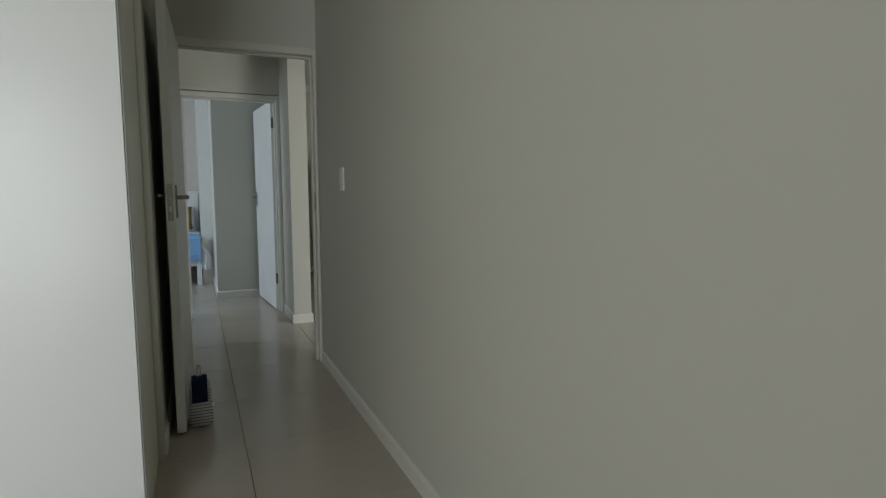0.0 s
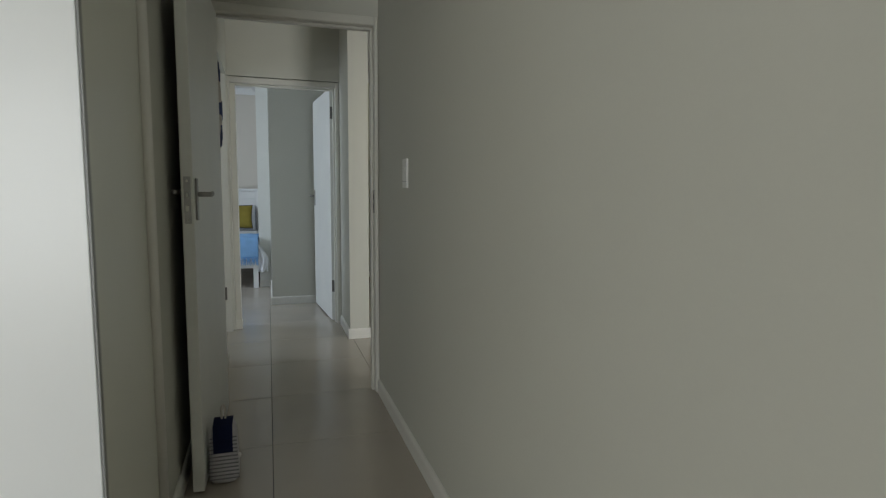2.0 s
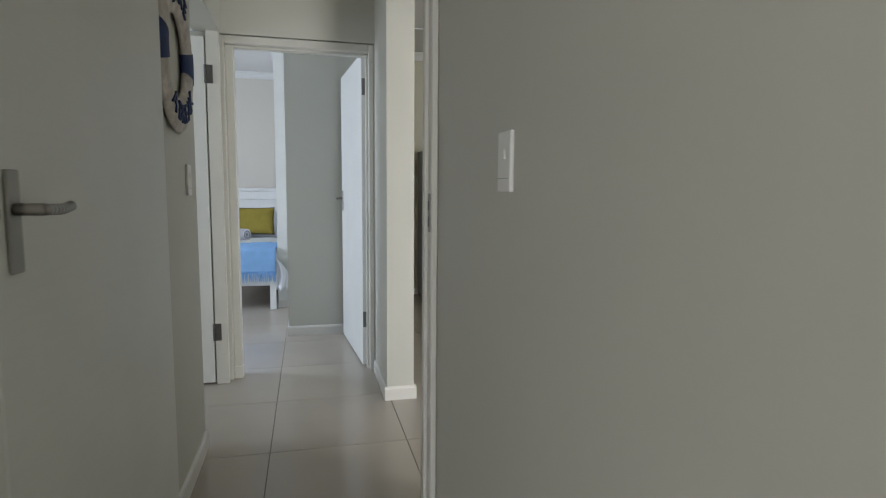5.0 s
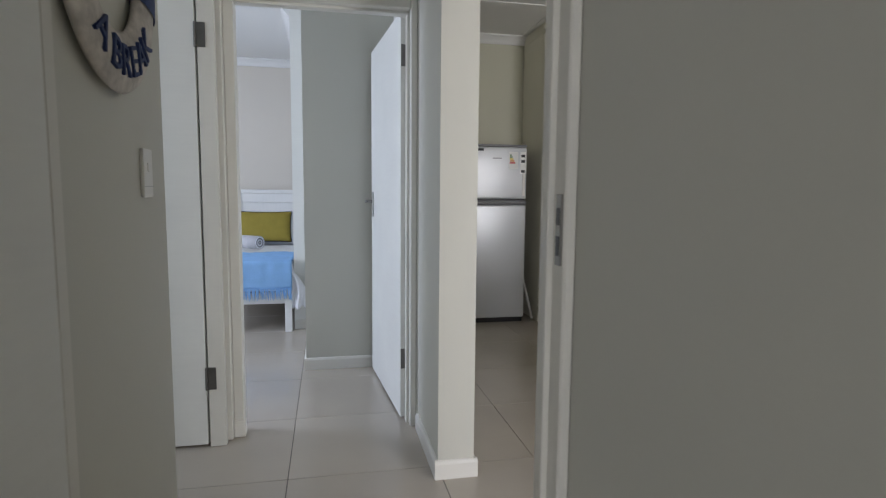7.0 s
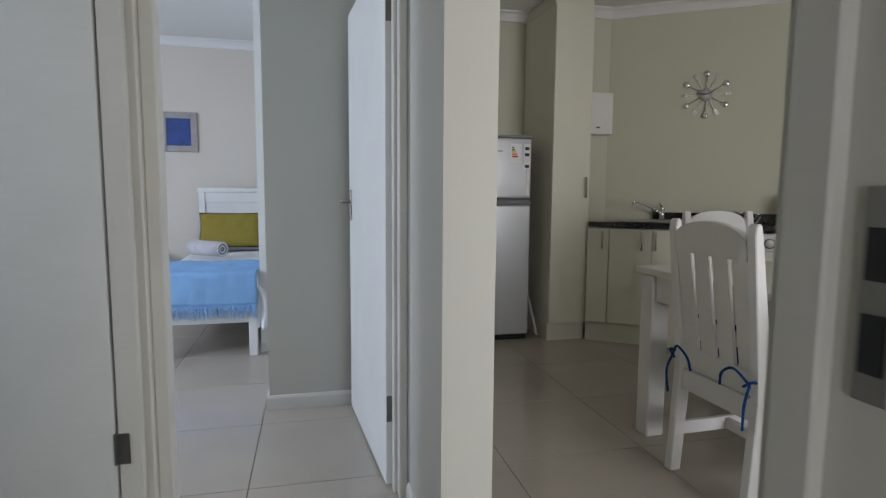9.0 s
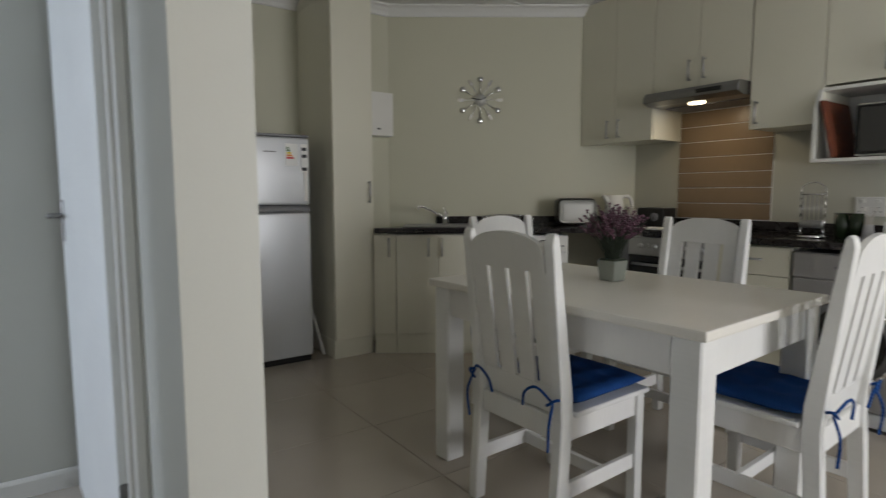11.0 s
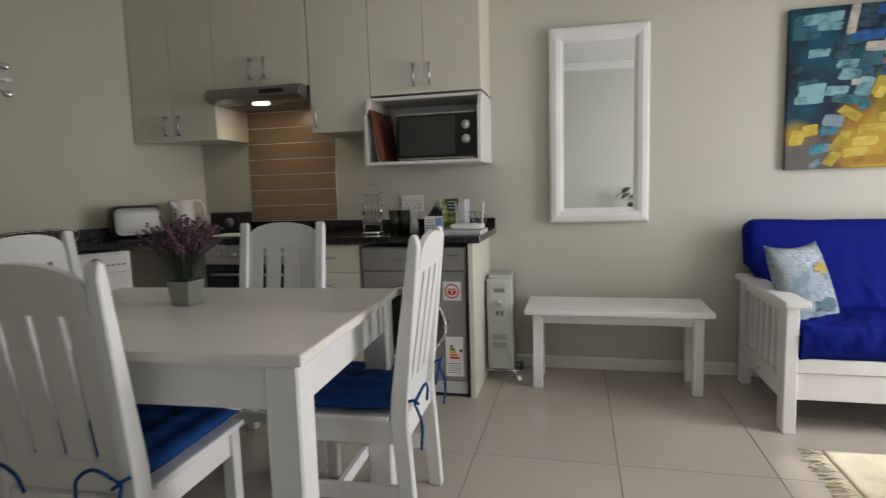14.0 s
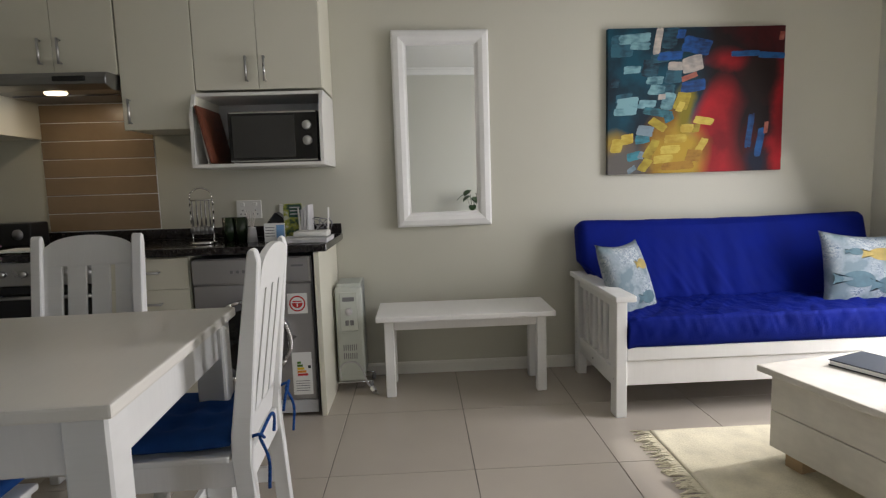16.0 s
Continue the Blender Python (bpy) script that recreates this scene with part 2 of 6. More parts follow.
def mesh_of(name, bm, mat, smooth=False):
    bmesh.ops.recalc_face_normals(bm, faces=bm.faces)
    me = bpy.data.meshes.new(name)
    bm.to_mesh(me)
    bm.free()
    for mm in (mat if isinstance(mat, (list, tuple)) else [mat]):
        me.materials.append(mm)
    if smooth:
        for p in me.polygons:
            p.use_smooth = True
    return me


def part(name, bm, mat, parent, label="", smooth=False):
    ob = new(name, mesh_of(name, bm, mat, smooth))
    ob.parent = parent
    if label:
        tagged(ob, label)
    return ob


def block(name, parent, mat, x0, x1, y0, y1, z0, z1, bevel=0.002, label="", m=None):
    bm = bmesh.new()
    box(bm, x0, x1, y0, y1, z0, z1, bevel, 1, m)
    return part(name, bm, mat, parent, label)


def thing(name, label, category, at=(0, 0, 0), turn=0, group="", kind=""):
    e = new(name)
    e.empty_display_size = 0.1
    e.matrix_basis = pose(*at, 0, 0, turn)
    return tagged(e, label, category, group, kind)


def setting(name, bm, mat, label, category="", smooth=False):
    return tagged(new(name, mesh_of(name, bm, mat, smooth)), label, category or name.split("_")[0], kind="structure")


def wall_box(name, label, *boxes, mat=None):
    bm = bmesh.new()
    for b in boxes:
        box(bm, *b)
    return setting(name, bm, mat or M_WALL, label, "wall")


def text(name, body, size, mat, parent, m, label="", depth=0.001):
    cu = bpy.data.curves.new(name, "FONT")
    cu.body, cu.size, cu.extrude, cu.align_x, cu.align_y = body, size, depth, "CENTER", "CENTER"
    tmp = bpy.data.objects.new(name, cu)
    me = bpy.data.meshes.new_from_object(tmp)
    bpy.data.objects.remove(tmp)
    me.materials.clear()
    me.materials.append(mat)
    ob = new(name, me)
    ob.parent = parent
    ob.matrix_basis = m
    if label:
        tagged(ob, label)
    return ob


# ---------------- structure ----------------
H = 2.56            # ceiling height
RW, RW2 = 1.236, 1.382   # corridor side and living side of the long wall
LW = 0.376          # corridor's other wall
LW0 = 0.325         # the same wall before the first door frame
WX = 4.84           # wall with the mirror
SY = 1.36           # south wall of the living room
BY = 8.19           # wall behind the fridge
DIAG_A, DIAG_B = Vector((4.84, 6.83)), Vector((3.25, 7.925))  # slanted kitchen wall

wall_box("wall_corridor_east", "warm grey painted plaster wall", (RW, RW2, -2.1, 4.064, 0, H))
wall_box("wall_pier", "warm grey painted wall end beside the open kitchen", (RW, RW2, 5.156, 5.66, 0, H), (RW, RW2, 5.77, 6.65, 0, H))
wall_box("wall_corridor_west", "warm grey painted plaster wall", (LW - 0.14, LW0, 2.87, 3.963, 0, H), (LW - 0.14, LW, 3.963, 4.775, 0, H), (LW - 0.14, LW, 4.775, 5.66, 2.0, H))
wall_box("wall_over_door_1", "painted plaster above the door frame", (LW0, RW, 3.975, 4.05, 2.03, H))
wall_box("wall_over_door_2", "painted plaster above the bedroom door", (LW - 0.14, RW2, 5.66, 5.77, 2.0, H), (0.2, 0.334, 5.66, 5.77, 0, 2.0), (1.231, RW2, 5.66, 5.77, 0, 2.0))
wall_box("wall_bedroom_nib", "pale grey painted bedroom wall", (0.68, RW2, 6.65, BY + 0.14, 0, H))
wall_box("wall_bedroom_step", "white painted wall step beside the bed", (0.55, 0.679, 7.76, 9.699, 0, H), mat=M_DOOR)
wall_box("wall_bedroom_east", "pale grey painted bedroom wall", (0.68, 0.82, BY + 0.14, 9.8, 0, H))
wall_box("wall_bedroom_north", "pale grey painted bedroom wall", (-2.8, 0.82, 9.7, 9.84, 0, H), mat=M_BEDWALL_LIT)
wall_box("wall_bedroom_west", "pale grey painted bedroom wall with a window opening", (-2.84, -2.7, 5.66, 5.82, 0, H), (-2.84, -2.7, 7.32, 9.84, 0, H), (-2.84, -2.7, 5.82, 7.32, 0, 0.9), (-2.84, -2.7, 5.82, 7.32, 2.1, H))
wall_box("wall_bedroom_south", "pale grey painted bedroom wall", (-2.84, 0.2, 5.66, 5.77, 0, H))
wall_box("wall_bathroom", "pale painted side room walls with a small window", (-1.6, -1.48, 4.0, 4.6, 0, H), (-1.6, -1.48, 5.2, 5.66, 0, H), (-1.6, -1.48, 4.6, 5.2, 0, 1.2), (-1.6, -1.48, 4.6, 5.2, 1.95, H), (-1.6, LW - 0.14, 3.9, 4.0, 0, H))
wall_box("wall_first_room_south", "painted wall with a window opening", (-3.0, -1.8, -2.1, -1.98, 0, H), (-0.2, RW, -2.1, -1.98, 0, H), (-1.8, -0.2, -2.1, -1.98, 0, 0.2), (-1.8, -0.2, -2.1, -1.98, 2.3, H))
# Added out of view to keep window light off the near east wall.
wall_box("wall_first_room_nib", "unseen wall end added to shade the east wall", (-0.3, RW, -1.08, -1.0, 0, H))
wall_box("wall_first_room_west", "painted plaster wall", (-3.12, -3.0, -2.1, 3.2, 0, H))
wall_box("wall_first_room_north", "painted plaster wall behind the wardrobe", (-3.0, LW - 0.14, 3.06, 3.2, 0, H))
wall_box("wall_mirror_side", "warm cream painted living room wall", (WX, WX + 0.16, SY - 0.16, 8.4, 0, H), mat=M_LIVING)
wall_box("wall_living_south", "living room wall with a wide glazed door opening", (RW2, 1.5, SY - 0.16, SY, 0, H), (4.3, WX, SY - 0.16, SY, 0, H), (1.5, 4.3, SY - 0.16, SY, 2.12, H))
wall_box("wall_kitchen_north", "painted wall behind the fridge, warm bounced light in its colour", (RW2, 2.98, BY, BY + 0.14, 0, H), mat=M_WALL_WARM)
bm = bmesh.new()
d = (DIAG_B - DIAG_A).normalized()
nrm = Vector((0.568, 0.823))
prism(bm, [DIAG_A, DIAG_B, DIAG_B + nrm * 0.16, DIAG_A + nrm * 0.16], "z", 0, H)
setting("wall_slanted", bm, M_WALL_WARM, "painted slanted kitchen wall, warm bounced light in its colour", "wall")
wall_box("wall_kitchen_nib", "short painted wall beside the slanted wall, warm light in its colour", (2.98, 3.25, 7.925, 8.33, 0, H), mat=M_WALL_WARM)

bm = bmesh.new()
box(bm, -3.2, 1.30, -2.2, 10.0, H, H + 0.12)
box(bm, 1.30, 5.1, SY - 0.16, 8.5, H, H + 0.12)
for y in (4.9, 6.1, 7.3):
    box(bm, 1.45, 4.8, y - 0.02, y + 0.02, H - 0.008, H + 0.01)
for x in (2.6, 3.8):
    box(bm, x - 0.02, x + 0.02, 4.2, 8.1, H - 0.007, H + 0.01)
setting("ceiling", bm, M_CEIL, "white painted ceiling with flat joint strips", "ceiling")


def cornice(name, a, b, inward):
    """A coved cornice along the top of a wall from a to b; inward points into the room."""
    bm = bmesh.new()
    a, b, n = Vector(a), Vector(b), Vector(inward).normalized()
    prof = [(0.0, 0.0), (0.075, 0.0), (0.072, -0.012), (0.05, -0.022), (0.028, -0.045), (0.014, -0.07), (0.0, -0.075)]
    rings = []
    for p in (a, b):
        rings.append([bm.verts.new((p.x + n.x * u, p.y + n.y * u, H + v)) for u, v in prof])
    k = len(prof)
    for i in range(k):
        bm.faces.new((rings[0][i], rings[1][i], rings[1][(i + 1) % k], rings[0][(i + 1) % k]))
    bm.faces.new(rings[0])
    bm.faces.new(list(reversed(rings[1])))
    return setting(name, bm, M_CEIL, "white coved plaster cornice", "cornice")


cornice("cornice_mirror_wall", (WX, SY), (WX, 4.76), (-1, 0))
cornice("cornice_slanted", (4.50, 7.064), DIAG_B, (-0.568, -0.823))
cornice("cornice_kitchen", (RW2, BY), (2.63, BY), (0, -1))
cornice("cornice_nib", (2.95, 7.925), (3.25, 7.925), (0, -1))
cornice("cornice_kitchen_west", (RW2, 5.156), (RW2, BY), (1, 0))
cornice("cornice_living_west", (RW2, SY), (RW2, 4.064), (1, 0))
cornice("cornice_living_south", (RW2, SY), (WX, SY), (0, 1))
cornice("cornice_bedroom", (-2.7, 9.7), (0.55, 9.7), (0, -1))
cornice("cornice_bedroom_east", (0.55, 7.76), (0.55, 9.7), (-1, 0))


def skirting(name, a, b, inward, h=0.075, t=0.014):
    bm = bmesh.new()
    a, b, n = Vector(a), Vector(b), Vector(inward).normalized()
    prof = [(0.0, 0.0), (t, 0.0), (t, h - 0.014), (t * 0.7, h - 0.004), (t * 0.35, h), (0.0, h)]
    rings = [[bm.verts.new((p.x + n.x * u, p.y + n.y * u, v)) for u, v in prof] for p in (a, b)]
    k = len(prof)
    for i in range(k):
        bm.faces.new((rings[0][i], rings[1][i], rings[1][(i + 1) % k], rings[0][(i + 1) % k]))
    bm.faces.new(rings[0])
    bm.faces.new(list(reversed(rings[1])))
    return setting(name, bm, M_TRIM, "cream painted timber skirting", "skirting")


skirting("baseboard_corridor_east", (RW, -1.9), (RW, 3.965), (-1, 0))
skirting("baseboard_corridor_west", (LW0, 2.90), (LW0, 3.962), (1, 0))
skirting("baseboard_corridor_west_2", (LW, 4.064), (LW, 4.77), (1, 0))
skirting("baseboard_pier", (RW, 5.144), (RW, 5.645), (-1, 0))
skirting("baseboard_pier_end", (RW - 0.014, 5.156), (RW2 + 0.014, 5.156), (0, -1))
skirting("baseboard_pier_living", (RW2, 5.144), (RW2, BY), (1, 0))
skirting("baseboard_bedroom_nib", (0.666, 6.65), (1.225, 6.65), (0, -1))
skirting("baseboard_bedroom_nib_side", (0.68, 6.65), (0.68, 7.745), (-1, 0))
skirting("baseboard_bedroom_step", (0.55, 7.76), (0.666, 7.76), (0, -1))
skirting("baseboard_mirror_wall", (WX, SY), (WX, 4.72), (-1, 0))
skirting("baseboard_living_west", (RW2, SY), (RW2, 4.064), (1, 0))
skirting("baseboard_kitchen", (RW2, BY), (2.63, BY), (0, -1))
skirting("baseboard_bedroom_north", (-2.6, 9.7), (0.54, 9.7), (0, -1))

# ground slab under the tiles
bm = bmesh.new()
box(bm, -3.2, 5.1, -2.2, 10.0, -0.10, -0.003)
floor = setting("floor", bm, M_GROUT, "large grey porcelain floor tiles with dark joints", "floor")


def window(name, label, axis, c, a0, a1, z0, z1, mullions):
    """Frame with panes; axis is the wall's normal."""
    w = thing(name, label, "window", kind="structure")
    def bar(n, u0, u1, v0, v1, t=0.05):
        if axis == "y":
            block(n, w, M_WPLAS, u0, u1, c - t / 2, c + t / 2, v0, v1, 0.004)
        else:
            block(n, w, M_WPLAS, c - t / 2, c + t / 2, u0, u1, v0, v1, 0.004)
    bar("window_frame", a0, a0 + 0.06, z0, z1)
    bar("window_frame", a1 - 0.06, a1, z0, z1)
    bar("window_frame", a0 + 0.06, a1 - 0.06, z1 - 0.06, z1)
    bar("window_sill", a0 + 0.06, a1 - 0.06, z0, z0 + 0.06, 0.08)
    for k in range(mullions):
        u = a0 + (a1 - a0) * (k + 1) / (mullions + 1)
        bar("mullion", u - 0.03, u + 0.03, z0 + 0.06, z1 - 0.06)
    return w


window("window_1", "white framed glazed sliding door to the garden", "y", SY - 0.08, 1.5, 4.3, 0, 2.12, 2)
window("window_2", "white framed bedroom window", "x", -2.77, 5.82, 7.32, 0.9, 2.1, 1)
window("window_3", "white framed first room window", "y", -2.04, -1.8, -0.2, 0.2, 2.3, 1)
window("window_4", "small white framed side room window", "x", -1.54, 4.6, 5.2, 1.2, 1.95, 0)
bm = bmesh.new()
box(bm, -60, 60, -60, 60, -0.5, -0.3)
setting("ground", bm, material("garden_lawn", (0.07, 0.10, 0.04), 0.9, vary=0.3, scale=2), "plain lawn around the house", "ground")

# door frames
def door_frame(name, label, y0, y1, xa, xb, head, jl=0.045, jr=0.045, jw=0.045):
    f = thing(name, label, "door frame", kind="structure")
    for x0, x1, s in ((xa, xa + jl, 1), (xb - jr, xb, -1)):
        bm = bmesh.new()
        box(bm, x0, x1, y0, y1, 0, head + jw, 0.004)
        xs = x1 if s > 0 else x0
        box(bm, min(xs, xs + s * 0.013), max(xs, xs + s * 0.013), y0 + 0.045, y1 - 0.02, 0, head, 0.002)
        part("jamb", bm, M_FRAME, f)
    bm = bmesh.new()
    box(bm, xa + jl, xb - jr, y0, y1, head, head + jw, 0.004)
    box(bm, xa + jl, xb - jr, y0 + 0.045, y1 - 0.02, head - 0.013, head, 0.002)
    part("head", bm, M_FRAME, f)
    return f


frame_1 = door_frame("door_frame_1", "cream painted timber door frame with a strike plate", 3.962, 4.062, LW + 0.002, RW - 0.002, 1.985, 0.030, 0.022)
bm = bmesh.new()
box(bm, RW - 0.0285, RW - 0.0235, 3.970, 3.992, 1.005, 1.128, 0.0008)
part("strike_plate", bm, M_LEVER, frame_1, "steel strike plate")
bm = bmesh.new()
box(bm, RW - 0.0298, RW - 0.0280, 3.974, 3.988, 1.075, 1.105)
box(bm, RW - 0.0298, RW - 0.0280, 3.974, 3.988, 1.022, 1.056)
part("latch_hole", bm, M_BLACK, frame_1)
frame_2 = door_frame("door_frame_2", "cream painted bedroom door frame", 5.668, 5.785, 0.335, 1.230, 1.95, 0.055, 0.03)
bm = bmesh.new()
box(bm, 0.3905, 0.434, 5.702, 5.784, 0, 1.949, 0.003)
part("door_stop_strip", bm, M_FRAME, frame_2)


def lever(parent, x, y, z, side, toward, plate=0.15):
    """Long plate and lever on a face whose normal is +-x; toward: +-1, the lever's way along y."""
    bm = bmesh.new()
    xs = sorted((x, x + side * 0.007))
    box(bm, xs[0], xs[1], y - 0.017, y + 0.017, z - plate * 0.62, z + plate * 0.38, 0.002)
    part("handle_plate", bm, M_LEVER, parent, "brushed steel plate")
    bm = bmesh.new()
    rod(bm, (x, y, z), (x + side * 0.045, y, z), 0.009)
    tube(bm, [(x + side * 0.045, y, z), (x + side * 0.047, y + toward * 0.05, z - 0.001), (x + side * 0.044, y + toward * 0.088, z + 0.003)], 0.0085)
    part("lever", bm, M_LEVER, parent, "brushed steel lever handle", True)


def hinge(parent, x0, x1, y0, y1, z):
    bm = bmesh.new()
    box(bm, x0, x1, y0, y1, z - 0.05, z + 0.05, 0.001)
    part("hinge", bm, M_HINGE, parent, "dull steel hinge")
    bm = bmesh.new()
    rod(bm, (x0 if abs(x0) < abs(x1) else x1 - 0.004, y0 - 0.002, z - 0.05), (x0 if abs(x0) < abs(x1) else x1 - 0.004, y0 - 0.002, z + 0.05), 0.005, seg=10)
    part("hinge_pin", bm, M_HINGE, parent)


# door folded back along the corridor wall
door_1 = thing("door_1", "white painted door folded back against the wall", "door", kind="structure")
door_1.matrix_basis = Matrix.Translation((0.436, 3.956, 0)) @ pose(0, 0, 0, 0, 0, -2.0) @ Matrix.Translation((-0.467, -3.958, 0))
block("leaf", door_1, M_DOOR, 0.4335, 0.473, 3.095, 3.958, 0.012, 1.975, 0.002)
bm = bmesh.new()
box(bm, 0.442, 0.465, 3.0925, 3.096, 1.005, 1.17, 0.001)
part("lock_plate", bm, M_STEEL, door_1, "steel mortice lock plate")
bm = bmesh.new()
box(bm, 0.447, 0.460, 3.0845, 3.094, 1.095, 1.115, 0.003)
box(bm, 0.447, 0.460, 3.0885, 3.094, 1.045, 1.07, 0.001)
part("latch", bm, M_CHROME, door_1)
for z in (1.018, 1.155):
    bm = bmesh.new()
    rod(bm, (0.4535, 3.091, z), (0.4535, 3.096, z), 0.004)
    part("screw", bm, M_CHROME, door_1)
lever(door_1, 0.473, 3.148, 1.108, 1, 1)
bm = bmesh.new()
rod(bm, (0.434, 3.160, 1.115), (0.412, 3.160, 1.115), 0.009)
tube(bm, [(0.412, 3.160, 1.115), (0.410, 3.13, 1.115), (0.411, 3.09, 1.116)], 0.0085)
part("spindle", bm, M_LEVER, door_1, "steel lever on the far side", True)

# bedroom door, swung open into the bedroom
door_2 = thing("door_2", "white painted bedroom door standing open", "door", (1.204, 5.765, 0), 5.0, kind="structure")
block("leaf", door_2, M_DOOR, -0.040, 0, 0.0, 0.83, 0.012, 1.965, 0.002)
lever(door_2, -0.040, 0.775, 1.07, -1, -1)
for z in (0.31, 1.765):
    hinge(door_2, -0.038, 0.004, -0.004, -0.001, z)
# door of the side room, standing open into it
door_3 = thing("door_3", "white painted side room door standing open", "door", (0.294, 5.632, 0), 0, kind="structure")
block("leaf", door_3, M_DOOR, -0.74, 0, -0.02, 0.02, 0.012, 1.965, 0.002)
for z in (0.31, 1.765):
    hinge(door_3, 0.002, 0.042, -0.0225, -0.0195, z)
bm = bmesh.new()
box(bm, 0.303, LW - 0.005, 5.614, 5.644, 0, 2.0, 0.002)
setting("trim_side_door", bm, M_FRAME, "cream painted side door jamb", "door frame")
bm = bmesh.new()
box(bm, 0.391, 0.440, 5.690, 5.745, 0.0, 0.075, 0.003)
setting("trim_block", bm, M_TRIM, "small cream painted plinth block on the jamb", "trim")


def switch(name, at, turn, label, w=0.075, h=0.125, rockers=1):
    s = thing(name, label, "light switch", at, turn)
    bm = bmesh.new()
    box(bm, -0.010, 0, -w / 2, w / 2, -h / 2, h / 2, 0.004, 2)
    part("plate", bm, M_WPLAS, s)
    for k in range(rockers):
        bm = bmesh.new()
        box(bm, -0.0128, -0.009, -0.010, 0.010, 0.004 + 0.03 * k, 0.026 + 0.03 * k, 0.0015)
        part("rocker", bm, M_WPLAS, s)
    bm = bmesh.new()
    box(bm, -0.0112, -0.0098, -w / 2 + 0.004, w / 2 - 0.004, -h / 2 + 0.0275, -h / 2 + 0.0285)
    part("seam", bm, M_GREYPLAS, s)
    return s


switch("light_switch", (RW, 3.332, 1.20), 0, "white plastic light switch on the corridor wall")
switch("light_switch", (LW, 4.60, 1.17), 180, "white plastic two gang switch beside the side door", 0.07, 0.12)

# ---------------- first room ----------------
ward = thing("wardrobe", "white melamine built-in wardrobe with grey edging", "wardrobe", (0.306, 2.27, 0))
block("side_panel", ward, M_PANEL, -0.03, 0.0, 0.022, 0.60, 0, H - 0.002, 0.001, "dull cream end panel")
block("carcass", ward, M_MELA, -2.0, -0.031, 0.030, 0.57, 0.06, H - 0.002, 0.001)
for k in range(4):
    block("door", ward, M_WARD, -0.50 * (k + 1) + 0.002, -0.50 * k - 0.002, 0.0, 0.018, 0.03, H - 0.004, 0.0015, "white door")
block("edge_strip", ward, M_EDGE, 0.0, 0.004, 0.0, 0.020, 0.02, H - 0.004, 0.0005, "grey edging strip")
block("plinth", ward, M_MELA, -2.0, -0.031, 0.022, 0.029, 0, 0.058, 0.001)
bm = bmesh.new()
for t in (0.0, 0.02):
    rod(bm, (0.316, 2.856 + t, 0.0), (0.316, 2.856 + t, H - 0.002), 0.016 - t * 0.3, seg=12)
setting("trim_quadrant", bm, M_TRIM, "rounded painted cover strip beside the wardrobe", "trim", True)

# door stop bag on the floor
stop = thing("door_stop", "striped fabric door stop with navy flap", "door stop", (0.476, 3.205, 0))
stop.scale = (1.0, 1.0, 1.36)
bm = bmesh.new()
box(bm, -0.05, 0.05, -0.06, 0.06, 0.001, 0.165, 0.03, 3)
for v in bm.verts:
    k = v.co.z / 0.165
    v.co.x *= 1.12 - 0.22 * k
    v.co.y *= 1.12 - 0.28 * k
part("body", bm, M_TOWEL, stop, "grey and white striped sack", True)
for k in range(12):
    z = 0.018 + k * 0.0105
    s = 1.12 - 0.22 * z / 0.165
    bm = bmesh.new()
    box(bm, -0.051 * s, 0.051 * s, -0.061 * (1.12 - 0.28 * z / 0.165), -0.059 * (1.12 - 0.28 * z / 0.165), z, z + 0.004, 0.0008)
    part("stripe", bm, M_GREYPLAS, stop)
bm = bmesh.new()
prism(bm, [(-0.058, 0.095), (-0.057, 0.13), (-0.045, 0.165), (0.0, 0.172), (0.03, 0.170), (0.03, 0.174), (0.0, 0.177), (-0.05, 0.170), (-0.063, 0.132), (-0.064, 0.095)], "x", -0.036, 0.034)
part("flap", bm, M_NAVY, stop, "navy felt flap")
bm = bmesh.new()
tube(bm, [(-0.006, 0.0, 0.172), (-0.008, 0.0, 0.205), (0.0, 0.0, 0.215), (0.006, 0.0, 0.205), (0.006, 0.0, 0.172)], 0.004)
part("loop", bm, M_ROPE, stop, "white cord loop")
bm = bmesh.new()
ball(bm, (0.055, -0.02, 0.07), 0.008)
part("toggle", bm, M_WPLAS, stop)

# life ring on the corridor wall
ring = thing("life_ring", "white wooden life ring with blue bands and lettering", "wall decoration", (LW, 4.38, 1.595))
bm = bmesh.new()
R0, R1 = 0.202, 0.063
seg, rs = 64, 14
rows_ = []
for i in range(seg):
    a = 2 * math.pi * i / seg
    rr = []
    for j in range(rs):
        b = 2 * math.pi * j / rs
        u = R0 + R1 * math.cos(b)
        rr.append(bm.verts.new((0.018 + 0.017 * math.sin(b), u * math.cos(a), u * math.sin(a))))
    rows_.append(rr)
for i in range(seg):
    for j in range(rs):
        bm.faces.new((rows_[i][j], rows_[(i + 1) % seg][j], rows_[(i + 1) % seg][(j + 1) % rs], rows_[i][(j + 1) % rs]))
part("ring", bm, M_ROPE, ring, "worn white wooden ring", True)
M_BAND = material("blue_band_paint", (0.02, 0.04, 0.13), 0.7, vary=0.4, scale=30, bump=0.4, bump_scale=80)
